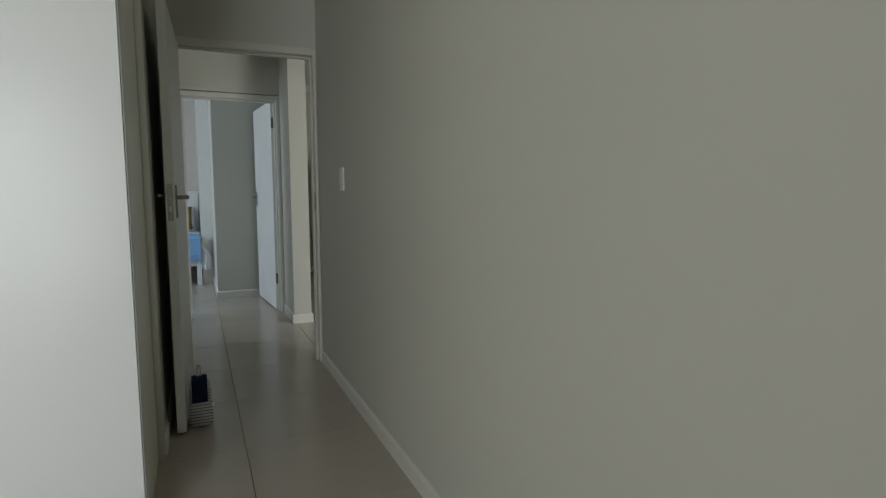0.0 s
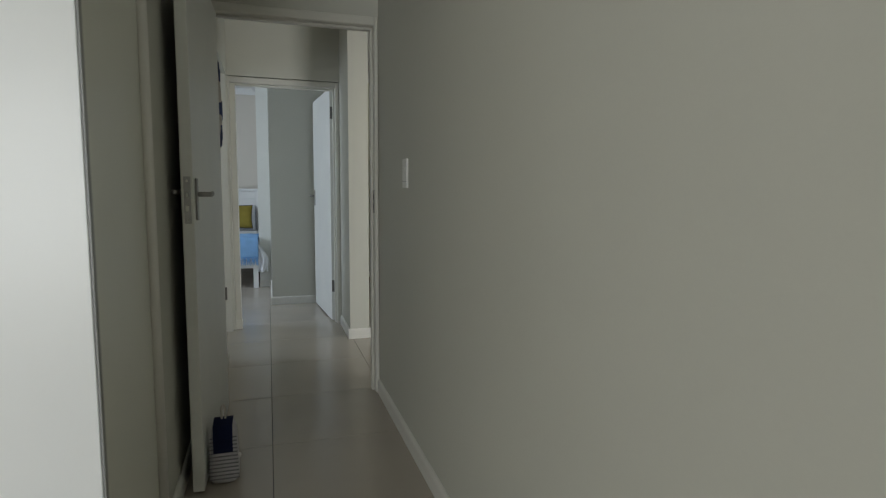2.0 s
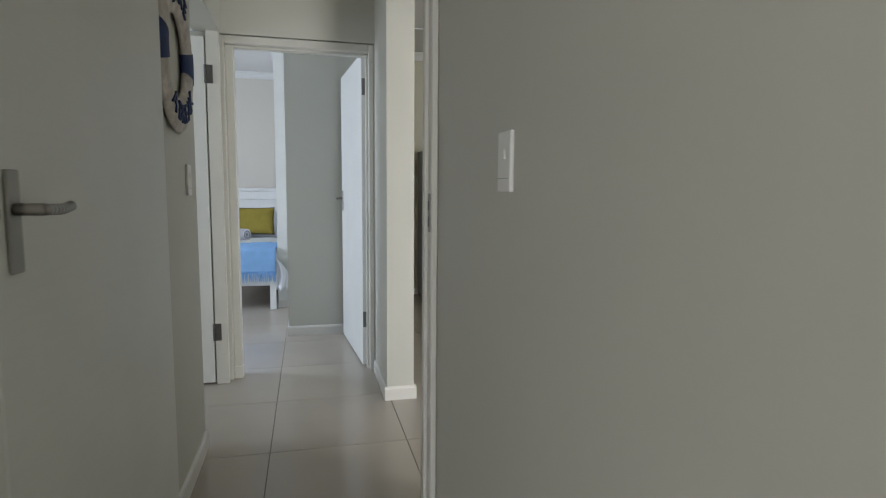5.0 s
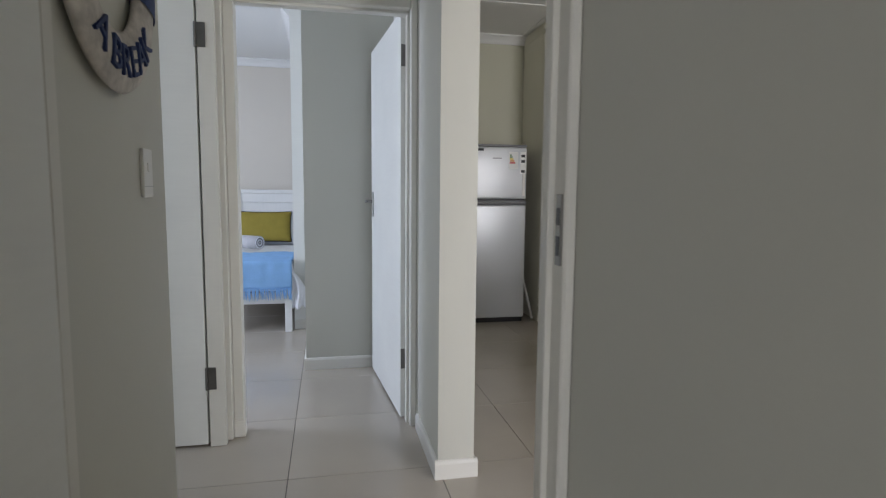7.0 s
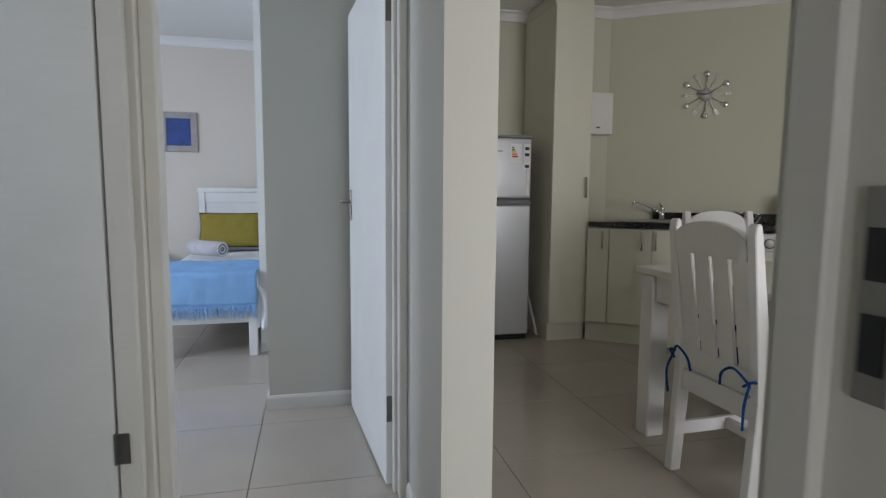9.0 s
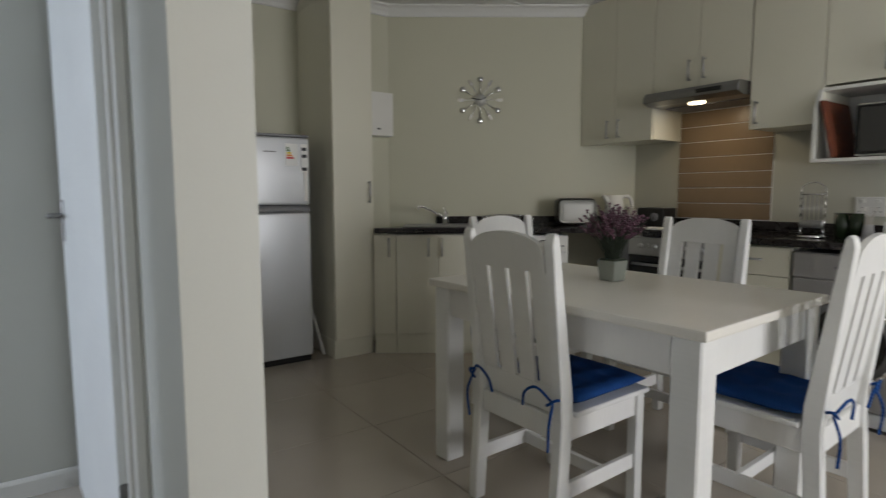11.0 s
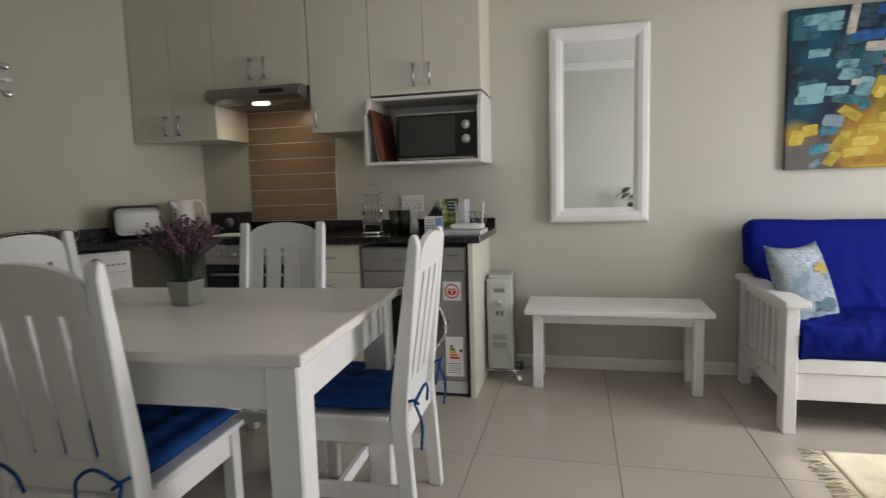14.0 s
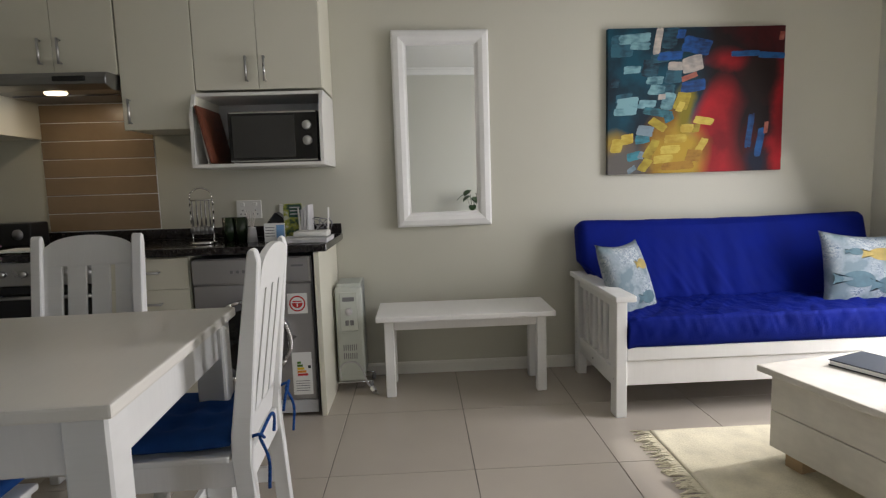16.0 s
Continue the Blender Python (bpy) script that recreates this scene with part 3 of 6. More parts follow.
for k in range(2):
    a0 = math.pi * k - 0.24
    bm = bmesh.new()
    prev = None
    for i in range(7):
        a = a0 + 0.48 * i / 6
        cur = []
        for j in range(rs):
            b = 2 * math.pi * j / rs
            u = R0 + (R1 + 0.004) * math.cos(b)
            cur.append(bm.verts.new((0.018 + 0.021 * math.sin(b), u * math.cos(a), u * math.sin(a))))
        if prev:
            for j in range(rs):
                bm.faces.new((prev[j], cur[j], cur[(j + 1) % rs], prev[(j + 1) % rs]))
        prev = cur
    part("band", bm, M_BAND, ring, "dark blue painted band", True)


def ring_word(word, a_mid, step, flip):
    for i, ch in enumerate(word):
        off = (i - (len(word) - 1) / 2) * step
        if ch == " ":
            continue
        ang = a_mid - off if not flip else a_mid + off
        y, z = R0 * math.cos(ang), R0 * math.sin(ang)
        up = ang - math.pi / 2 if not flip else ang + math.pi / 2
        # letter plane faces +x, its right hand side runs along +y
        m = Matrix.Translation((0.0355, y, z)) @ Matrix.Rotation(up, 4, "X") @ Matrix(((0, 0, 1, 0), (1, 0, 0, 0), (0, 1, 0, 0), (0, 0, 0, 1)))
        text("letter", ch, 0.092, M_BAND, ring, m, depth=0.004)


ring_word("TAKE", math.pi / 2, 0.32, False)
ring_word("A", -math.pi / 2 - 0.60, 0.25, True)
ring_word("BREAK", -math.pi / 2 + 0.30, 0.265, True)

# ---------------- bedroom seen through the door ----------------
bed = thing("bed", "white wooden single bed with linen and a blue throw", "bed", (0.0, 7.66, 0))
bx0, bx1 = -0.15, 0.535
for x in (bx0, bx1 - 0.055):
    block("leg", bed, M_FURN, x, x + 0.055, 0.0, 0.055, 0, 0.33, 0.003)
    block("leg", bed, M_FURN, x, x + 0.055, 1.90, 1.955, 0, 1.10, 0.003)
    block("side_rail", bed, M_FURNY, x + 0.012, x + 0.042, 0.055, 1.90, 0.24, 0.32, 0.003)
block("foot_rail", bed, M_FURNX, bx0 + 0.055, bx1 - 0.055, 0.012, 0.042, 0.23, 0.32, 0.003)
block("headboard", bed, M_FURNX, bx0 + 0.055, bx1 - 0.055, 1.92, 1.945, 0.30, 1.00, 0.003)
block("headboard_cap", bed, M_FURNX, bx0 - 0.01, bx1 + 0.01, 1.90, 1.965, 1.10, 1.14, 0.004)
block("headboard_rail", bed, M_FURNX, bx0 + 0.055, bx1 - 0.055, 1.91, 1.955, 1.00, 1.098, 0.003)
bm = bmesh.new()
box(bm, bx0 + 0.02, bx1 - 0.02, 0.02, 1.90, 0.325, 0.53, 0.05, 4)
part("mattress", bm, M_SHEET, bed, "", True)


def soft_sheet(nx, ny, fn, thick=0.012):
    bm = bmesh.new()
    g = [[bm.verts.new(fn(i / nx, j / ny)) for j in range(ny + 1)] for i in range(nx + 1)]
    for i in range(nx):
        for j in range(ny):
            bm.faces.new((g[i][j], g[i + 1][j], g[i + 1][j + 1], g[i][j + 1]))
    bmesh.ops.recalc_face_normals(bm, faces=bm.faces)
    bmesh.ops.solidify(bm, geom=bm.faces[:], thickness=thick)
    return bm


def fold(u, v, s=1.0):
    return s * (0.5 * noise.noise(Vector((u * 5, v * 5, 1.3))) + 0.25 * noise.noise(Vector((u * 13, v * 13, 4.1))))


def duvet(u, v):
    y = 0.01 + v * 1.6
    s = (u - 0.5) * 2 * 0.70
    edge = bx1 - 0.02
    cx = (bx0 + bx1) / 2
    half = (bx1 - bx0) / 2 - 0.005
    if abs(s) <= half:
        return Vector((cx + s, y, 0.55 + fold(u, v, 0.02)))
    over = abs(s) - half
    sg = 1 if s > 0 else -1
    return Vector((cx + sg * (half + 0.012 + 0.03 * (0.5 + fold(v * 3, u, 1)) * min(1, over * 8)), y, 0.55 - over + fold(u, v, 0.01)))


part("duvet", soft_sheet(48, 40, duvet, 0.02), M_SHEET, bed, "white duvet hanging over the side", True)


def duvet_tail(u, v):
    """The duvet's corner, hanging out in front of the wall step past the end of the bed."""
    drop = 0.50 - 0.27 * v - 0.05 * u * v
    out = 0.115 * math.sin(min(1, v * 1.25) * math.pi * 0.62)
    x = bx1 - 0.03 + u * (0.03 + out)
    y = 0.09 - 0.085 * math.sin(u * math.pi * 0.8) - 0.02 * v + 0.016 * math.sin(u * 15 + v * 3) * v
    return Vector((x, y, drop + 0.02 * math.sin(u * 9) * v))


part("duvet_corner", soft_sheet(26, 26, duvet_tail, 0.01), M_SHEET, bed, "crumpled white corner hanging down", True)
throw = thing("throw_blanket", "light blue fringed throw across the bed foot", "blanket", (0.0, 7.66, 0))


def drape(u, v):
    x = bx0 - 0.01 + u * (bx1 - bx0 + 0.015)
    s = v * 0.925
    top = 0.70
    if s < top:
        return Vector((x, 0.70 - s - 0.02, 0.578 + fold(u, v, 0.018)))
    o = s - top
    return Vector((x, -0.022 - 0.012 * fold(u * 2, v, 1), 0.578 - o + fold(u, v, 0.008)))


part("cloth", soft_sheet(40, 36, drape, 0.008), M_BLANKET, throw, "", True)
rng = random.Random(4)
bm = bmesh.new()
for i in range(90):
    x = bx0 - 0.006 + i * (bx1 - bx0 + 0.008) / 89
    q = rng.uniform(-0.007, 0.007)
    rod(bm, (x, -0.024, 0.362), (x + q, -0.030 + rng.uniform(-0.006, 0.006), 0.318), 0.0042, 0.0036, 5)
    rod(bm, (x + q, -0.030, 0.320), (x + q + rng.uniform(-0.007, 0.007), -0.028 + rng.uniform(-0.008, 0.008), 0.272 + rng.uniform(-0.010, 0.010)), 0.0036, 0.0018, 5)
tagged(part("fringe", bm, M_BLANKET, throw), kind="stuff")


def pillow(name, label, at, rx, rz, w, h, d, mat, piping=None, group=""):
    t = thing(name, label, "pillow", group=group)
    t.matrix_basis = pose(*at, rx, 0, rz)
    bm = bmesh.new()
    n = 18
    grids = []
    for sgn in (1, -1):
        g = []
        for i in range(n + 1):
            row = []
            for j in range(n + 1):
                u, v = i / n * 2 - 1, j / n * 2 - 1
                k = max(0.0, (1 - abs(u) ** 3.0) * (1 - abs(v) ** 3.0)) ** 0.5
                wob = 0.006 * noise.noise(Vector((u * 2.3 + at[0], v * 2.3, sgn)))
                pin = 1 - 0.05 * (1 - v * v) * (u * u) - 0.0
                pin2 = 1 - 0.05 * (1 - u * u) * (v * v)
                row.append(bm.verts.new((u * w / 2 * pin, v * h / 2 * pin2, sgn * (d / 2 * k) + wob * k)))
            g.append(row)
        grids.append(g)
        for i in range(n):
            for j in range(n):
                bm.faces.new((g[i][j], g[i + 1][j], g[i + 1][j + 1], g[i][j + 1]))
    bmesh.ops.remove_doubles(bm, verts=bm.verts, dist=0.0005)
    part("cover", bm, mat, t, "", True)
    if piping:
        bm = bmesh.new()
        ps = []
        for k in range(4 * 10):
            s = k / 10
            e, f = int(s), (s - int(s)) * 2 - 1
            u, v = [(f, -1), (1, f), (-f, 1), (-1, -f)][e]
            ps.append(Vector((u * w / 2 * (1 - 0.05 * (1 - v * v) * (u * u)), v * h / 2 * (1 - 0.05 * (1 - u * u) * (v * v)), 0)))
        tube(bm, ps + [ps[0]], 0.004, 6)
        part("piping", bm, piping, t, "", True)
    return t


pillow("pillow", "white linen pillow against the headboard", (0.20, 9.50, 0.72), 68, 0, 0.60, 0.40, 0.14, M_SHEET)
pillow("cushion", "olive green oblong cushion with dark piping", (0.165, 9.33, 0.745), 70, 0, 0.56, 0.34, 0.13, M_OLIVE, M_NAVY)
towel = thing("rolled_towel", "rolled grey and white towel on the bed", "towel", (0.10, 8.58, 0.645))
bm = bmesh.new()
rod(bm, (-0.16, 0.16, 0), (0.10, -0.05, 0), 0.062, seg=24)
part("roll", bm, M_TOWEL, towel, "", True)
for k in range(4):
    bm = bmesh.new()
    c = Vector((0.102, -0.051, 0))
    dirn = Vector((0.26, -0.21, 0)).normalized()
    e1 = Vector((0, 0, 1))
    e2 = dirn.cross(e1)
    ps = [c + (e1 * math.cos(a) + e2 * math.sin(a)) * (0.052 - k * 0.013) for a in [i * 2 * math.pi / 16 for i in range(17)]]
    tube(bm, ps, 0.004, 6)
    part("layer", bm, M_SHEET if k % 2 == 0 else M_GREYPLAS, towel)
side = thing("bedside_table", "white bedside table beside the bed", "table", (-0.75, 9.42, 0))
block("top", side, M_FURN, -0.22, 0.22, -0.22, 0.22, 0.50, 0.525, 0.004)
for x in (-0.2, 0.16):
    for y in (-0.2, 0.16):
        block("leg", side, M_FURN, x, x + 0.04, y, y + 0.04, 0, 0.50, 0.003)
block("apron", side, M_FURN, -0.16, 0.16, -0.195, -0.175, 0.38, 0.50, 0.002)
pic = thing("framed_picture", "deep blue picture in a pale grey frame", "picture", (-0.33, 9.70, 1.675))
for x0, x1, z0, z1 in ((-0.17, -0.11, -0.19, 0.19), (0.11, 0.17, -0.19, 0.19), (-0.11, 0.11, 0.13, 0.19), (-0.11, 0.11, -0.19, -0.13)):
    block("frame", pic, material("driftwood_frame", (0.36, 0.34, 0.32), 0.7, vary=0.15, scale=20), x0, x1, -0.025, 0, z0, z1, 0.003)
block("print", pic, material("blue_sea_print", (0.01, 0.05, 0.25), 0.4, vary=0.6, scale=9), -0.11, 0.11, -0.012, -0.004, -0.13, 0.13, 0)

# ---------------- kitchen ----------------


def bar_handle(parent, x, y, z, nx, ny, length=0.13, vertical=True):
    """A round bar handle standing off a front whose normal is (nx, ny)."""
    bm = bmesh.new()
    tx, ty = -ny, nx
    off = 0.028
    c = Vector((x + nx * off, y + ny * off, z))
    dv = Vector((0, 0, length / 2)) if vertical else Vector((tx * length / 2, ty * length / 2, 0))
    rod(bm, c - dv, c + dv, 0.0065, seg=10)
    for s in (-0.9, 0.9):
        p = c + dv * s
        rod(bm, p, p - Vector((nx * off, ny * off, 0)), 0.005, seg=8)
    return part("handle", bm, M_STEEL, parent, "brushed steel bar handle", True)


fridge = thing("fridge", "silver two-door fridge freezer with energy labels", "fridge", (2.245, 7.68, 0))
bm = bmesh.new()
box(bm, -0.255, 0.255, 0.055, 0.50, 0.03, 1.525, 0.008, 2)
part("body", bm, M_GREYPLAS, fridge, "dark grey cabinet")
bm = bmesh.new()
box(bm, -0.255, 0.255, 0.0, 0.052, 0.045, 1.025, 0.016, 3)
part("lower_door", bm, M_SILVER, fridge, "silver door", True)
bm = bmesh.new()
box(bm, -0.255, 0.255, 0.0, 0.052, 1.075, 1.515, 0.016, 3)
part("upper_door", bm, M_SILVER, fridge, "silver freezer door", True)
bm = bmesh.new()
prism(bm, [(-0.004, 1.028), (-0.012, 1.04), (-0.004, 1.058), (0.02, 1.073), (0.05, 1.073), (0.05, 1.028)], "x", -0.253, 0.253, 0.003)
part("grip_strip", bm, M_GREYPLAS, fridge, "grey moulded grip between the doors")
bm = bmesh.new()
box(bm, -0.255, 0.255, 0.0, 0.5, 1.517, 1.535, 0.005)
part("top_cap", bm, M_GREYPLAS, fridge)
block("plinth", fridge, M_BLACK, -0.25, 0.25, 0.03, 0.48, 0.0, 0.045, 0.002)
block("upper_grip", fridge, M_WPLAS, 0.215, 0.240, -0.006, 0.002, 1.10, 1.30, 0.003, "pale moulded grip")
for k, (mm, w) in enumerate(((M_LIME, 0.016), (M_LIME, 0.024), (M_YELLOW, 0.032), (M_ORANGE, 0.04), (M_RED, 0.048))):
    block("label_bar", fridge, mm, 0.10, 0.10 + w, -0.0030, -0.0022, 1.44 - k * 0.016, 1.452 - k * 0.016, 0)
block("label", fridge, M_PAPER, 0.092, 0.175, -0.002, 0.0, 1.33, 1.475, 0, "white energy label")
block("sticker", fridge, M_PAPER, 0.195, 0.245, -0.002, 0.0, 1.29, 1.475, 0, "white sticker strip")
for z in (1.30, 1.385, 1.43):
    block("sticker_mark", fridge, M_INK, 0.202, 0.236, -0.003, -0.0018, z, z + 0.022, 0)
block("nameplate", fridge, M_GREYPLAS, -0.05, 0.03, -0.002, 0.001, 1.415, 1.423, 0)
block("sticker", fridge, M_INK, -0.245, -0.13, -0.003, 0.0, 1.478, 1.498, 0, "dark top sticker")

mop = thing("mop", "white mop pole leaning beside the fridge", "mop", (2.565, 7.80, 0))
bm = bmesh.new()
tube(bm, [(0.03, -0.07, 0.015), (-0.045, 0.2, 0.75), (0.03, 0.33, 1.40)], 0.011)
part("pole", bm, M_WPLAS, mop, "", True)
bm = bmesh.new()
rod(bm, (0.028, 0.325, 1.37), (0.032, 0.335, 1.43), 0.014)
part("grip", bm, M_RED, mop, "dark red end cap", True)

pantry = thing("pantry_cabinet", "tall cream pantry cabinet with a bar handle", "cabinet", (2.63, 7.59, 0))
block("carcass", pantry, M_MELA, 0.0, 0.30, 0.020, 0.59, 0.13, 2.47, 0.001)
block("door", pantry, M_MELA, 0.001, 0.299, 0.0, 0.018, 0.135, 2.465, 0.0015)
block("filler", pantry, M_MELA, 0.0, 0.30, 0.02, 0.59, 2.472, H - 0.004, 0.001)
bar_handle(pantry, 0.262, 0.0, 1.16, 0, -1, 0.15)
block("plinth", pantry, M_MELA, 0.0, 0.30, 0.03, 0.55, 0, 0.128, 0.001)

# slanted run: local x runs along the wall from the pantry, local -y is the front
ANG = math.degrees(math.atan2(DIAG_A.y - DIAG_B.y, DIAG_A.x - DIAG_B.x))
ORG = Vector((2.93, 7.516))   # front of the worktop beside the pantry


def run_unit(name, label, u0, u1, doors, handles, lap=0.0):
    t = thing(name, label, "cabinet", (ORG.x, ORG.y, 0), ANG)
    w = u1 - u0
    block("carcass", t, M_MELA, u0 + 0.001, u1 - 0.001, 0.042, 0.50, 0.15, 0.862, 0.001)
    for k in range(doors):
        a, b = u0 + w * k / doors - (lap if k == 0 else 0), u0 + w * (k + 1) / doors
        block("door", t, M_MELA, a + 0.0015, b - 0.0015, 0.022, 0.040, 0.155, 0.858, 0.0015)
    for u in handles:
        bar_handle(t, u, 0.022, 0.775, 0, -1, 0.13)
    block("plinth", t, M_MELA, u0 - lap, u1, 0.06, 0.075, 0.0, 0.148, 0.001)
    return t


run_unit("base_cabinet", "narrow cream base cabinet beside the pantry", 0.0, 0.115, 1, [0.07], 0.04)
run_unit("base_cabinet", "cream double-door sink cabinet", 0.117, 0.715, 2, [0.345, 0.440])
top = thing("worktop", "black granite worktop along the slanted wall", "worktop", (ORG.x, ORG.y, 0), ANG)
bm = bmesh.new()
prism(bm, [(-0.035, 0.0), (1.35, 0.0), (2.25, 0.0), (2.22, 0.516), (0.36, 0.516), (0.005, 0.10)], "z", 0.872, 0.908, 0.002)
part("slab", bm, M_GRANITE, top)
block("upstand", top, M_GRANITE, 0.40, 2.22, 0.497, 0.515, 0.909, 0.971, 0.002)
sink = thing("sink", "stainless steel drop-in sink with a raised rim", "sink", (ORG.x, ORG.y, 0), ANG)
bm = bmesh.new()
for u0, u1, v0, v1 in ((0.16, 0.70, 0.06, 0.09), (0.16, 0.70, 0.40, 0.45), (0.16, 0.19, 0.09, 0.40), (0.67, 0.70, 0.09, 0.40)):
    box(bm, u0, u1, v0, v1, 0.9085, 0.917, 0.003)
part("rim", bm, M_STEEL, sink)
block("basin", sink, M_STEEL, 0.19, 0.67, 0.09, 0.40, 0.9085, 0.911, 0.001)
tap = thing("mixer_tap", "chrome kitchen mixer tap with swivel spout", "tap", (ORG.x, ORG.y, 0), ANG)
bm = bmesh.new()
rod(bm, (0.47, 0.43, 0.917), (0.47, 0.43, 1.00), 0.021)
ball(bm, (0.47, 0.43, 1.0), 0.022)
part("body", bm, M_CHROME, tap, "", True)
bm = bmesh.new()
tube(bm, [(0.47, 0.43, 0.96), (0.36, 0.33, 1.025), (0.28, 0.26, 1.055), (0.262, 0.245, 1.035)], 0.010)
part("spout", bm, M_CHROME, tap, "", True)
bm = bmesh.new()
tube(bm, [(0.47, 0.43, 1.01), (0.455, 0.38, 1.045)], 0.008)
part("lever", bm, M_CHROME, tap, "", True)
rack = thing("dish_rack", "low steel wire dish rack on the worktop", "dish rack", (ORG.x, ORG.y, 0), ANG)
for v in (0.26, 0.44):
    bm = bmesh.new()
    tube(bm, [(0.78, v, 0.912), (0.78, v, 0.978), (1.10, v, 0.978), (1.10, v, 0.912)], 0.004, 6)
    part("rail", bm, M_CHROME, rack, "", True)
for k in range(9):
    bm = bmesh.new()
    u = 0.80 + k * 0.035
    tube(bm, [(u, 0.26, 0.975), (u, 0.35, 0.925), (u, 0.44, 0.975)], 0.002, 5)
    part("wire", bm, M_CHROME, rack)

wm = thing("washing_machine", "white front-loading washing machine under the worktop", "washing machine", (ORG.x, ORG.y, 0), ANG)
bm = bmesh.new()
box(bm, 0.735, 1.33, 0.025, 0.49, 0.01, 0.855, 0.012, 2)
part("body", bm, M_WPLAS, wm)
block("control_panel", wm, M_WPLAS, 0.74, 1.325, 0.012, 0.024, 0.735, 0.845, 0.004)
bm = bmesh.new()
rod(bm, (1.15, 0.012, 0.79), (1.15, -0.012, 0.79), 0.026, seg=20)
part("dial", bm, M_WPLAS, wm, "white round dial", True)
bm = bmesh.new()
rod(bm, (1.15, 0.012, 0.79), (1.15, 0.004, 0.79), 0.034, seg=24)
part("dial_ring", bm, M_GREYPLAS, wm, "", True)
for k in range(4):
    block("button", wm, M_GREYPLAS, 1.20 + k * 0.028, 1.215 + k * 0.028, 0.008, 0.013, 0.775, 0.785, 0.001)
block("drawer", wm, M_GREYPLAS, 0.76, 0.95, 0.008, 0.013, 0.75, 0.83, 0.003)
bm = bmesh.new()
rod(bm, (1.03, 0.024, 0.42), (1.03, 0.002, 0.42), 0.20, 0.17, 32)
part("porthole", bm, M_GREYPLAS, wm, "grey round door", True)
block("kick_panel", wm, M_GREYPLAS, 0.74, 1.325, 0.018, 0.026, 0.02, 0.11, 0.002)

toaster = thing("toaster", "black toaster with brushed silver side panel", "toaster", (4.33, 6.985, 0.909), ANG)
toaster.scale = (1.13, 1.0, 1.1)
bm = bmesh.new()
box(bm, -0.13, 0.13, -0.08, 0.08, 0.01, 0.185, 0.045, 4)
part("body", bm, M_BLACK, toaster, "black rounded shell", True)
bm = bmesh.new()
box(bm, -0.121, 0.121, -0.088, -0.070, 0.018, 0.172, 0.04, 4)
part("side_panel", bm, M_CLOCK, toaster, "silver side panel", True)
kettle = thing("kettle", "white plastic jug kettle on the worktop", "kettle", (4.555, 6.80, 0.909), -20)
bm = bmesh.new()
rod(bm, (0, 0, 0.0), (0, 0, 0.025), 0.085, seg=24)
part("base", bm, M_WPLAS, kettle, "", True)
bm = bmesh.new()
rod(bm, (0, 0, 0.026), (0, 0, 0.225), 0.078, 0.06, 24)
rod(bm, (-0.04, 0, 0.17), (-0.09, 0, 0.222), 0.03, 0.015, 12)
part("jug", bm, M_WPLAS, kettle, "", True)
bm = bmesh.new()
tube(bm, [(0.052, -0.01, 0.212), (0.11, -0.02, 0.214), (0.138, -0.024, 0.15), (0.122, -0.022, 0.075), (0.072, -0.012, 0.04)], 0.013)
part("handle", bm, M_WPLAS, kettle, "", True)
radio = thing("black_toaster_oven", "small black countertop box appliance", "appliance", (4.66, 6.52, 0.909), 0)
bm = bmesh.new()
box(bm, -0.08, 0.08, -0.12, 0.10, 0.0, 0.135, 0.012, 2)
part("body", bm, M_BLACK, radio)
bm = bmesh.new()
rod(bm, (-0.081, -0.05, 0.07), (-0.086, -0.05, 0.07), 0.03, seg=20)
part("knob", bm, M_GREYPLAS, radio, "", True)
can = thing("canister", "white ceramic canister on the worktop", "canister", (4.66, 6.68, 0.909))
bm = bmesh.new()
rod(bm, (0, 0, 0), (0, 0, 0.12), 0.04, seg=20)
part("jar", bm, M_WPLAS, can, "", True)
wall_box_ = thing("wall_cabinet_box", "small white box on the wall above the sink", "box", (3.12, 7.925, 1.74))
bm = bmesh.new()
box(bm, -0.1, 0.11, -0.11, 0, -0.16, 0.16, 0.006, 2)
part("case", bm, M_WPLAS, wall_box_)
block("latch", wall_box_, M_BLACK, -0.03, 0.0, -0.114, -0.109, -0.115, -0.105, 0.001)

# spoon clock on the slanted wall
clock = thing("wall_clock", "silver wall clock ringed with spoons and forks", "clock", (3.835, 7.522, 1.865), ANG)
bm = bmesh.new()
rod(bm, (0, 0, 0), (0, -0.022, 0), 0.045, seg=32)
part("face", bm, M_CLOCK, clock, "pale silver face", True)
for k in range(12):
    a = 2 * math.pi * k / 12
    bm = bmesh.new()
    dx, dz = math.sin(a), math.cos(a)
    rod(bm, (0.04 * dx, -0.012, 0.04 * dz), (0.135 * dx, -0.012, 0.135 * dz), 0.0035, 0.005, 6)
    if k % 2 == 0:
        ball(bm, (0.157 * dx, -0.014, 0.157 * dz), 0.022, (1, 0.35, 1), 2)
        part("spoon", bm, M_CHROME, clock, "", True)
    else:
        box(bm, -0.012, 0.012, -0.015, -0.010, 0.13, 0.146, 0.001, 1, Matrix.Rotation(a, 4, "Y"))
        for q in (-0.0095, -0.0032, 0.0032, 0.0095):
            box(bm, q - 0.0018, q + 0.0018, -0.014, -0.011, 0.146, 0.172, 0, 1, Matrix.Rotation(a, 4, "Y"))
        part("fork", bm, M_CHROME, clock)
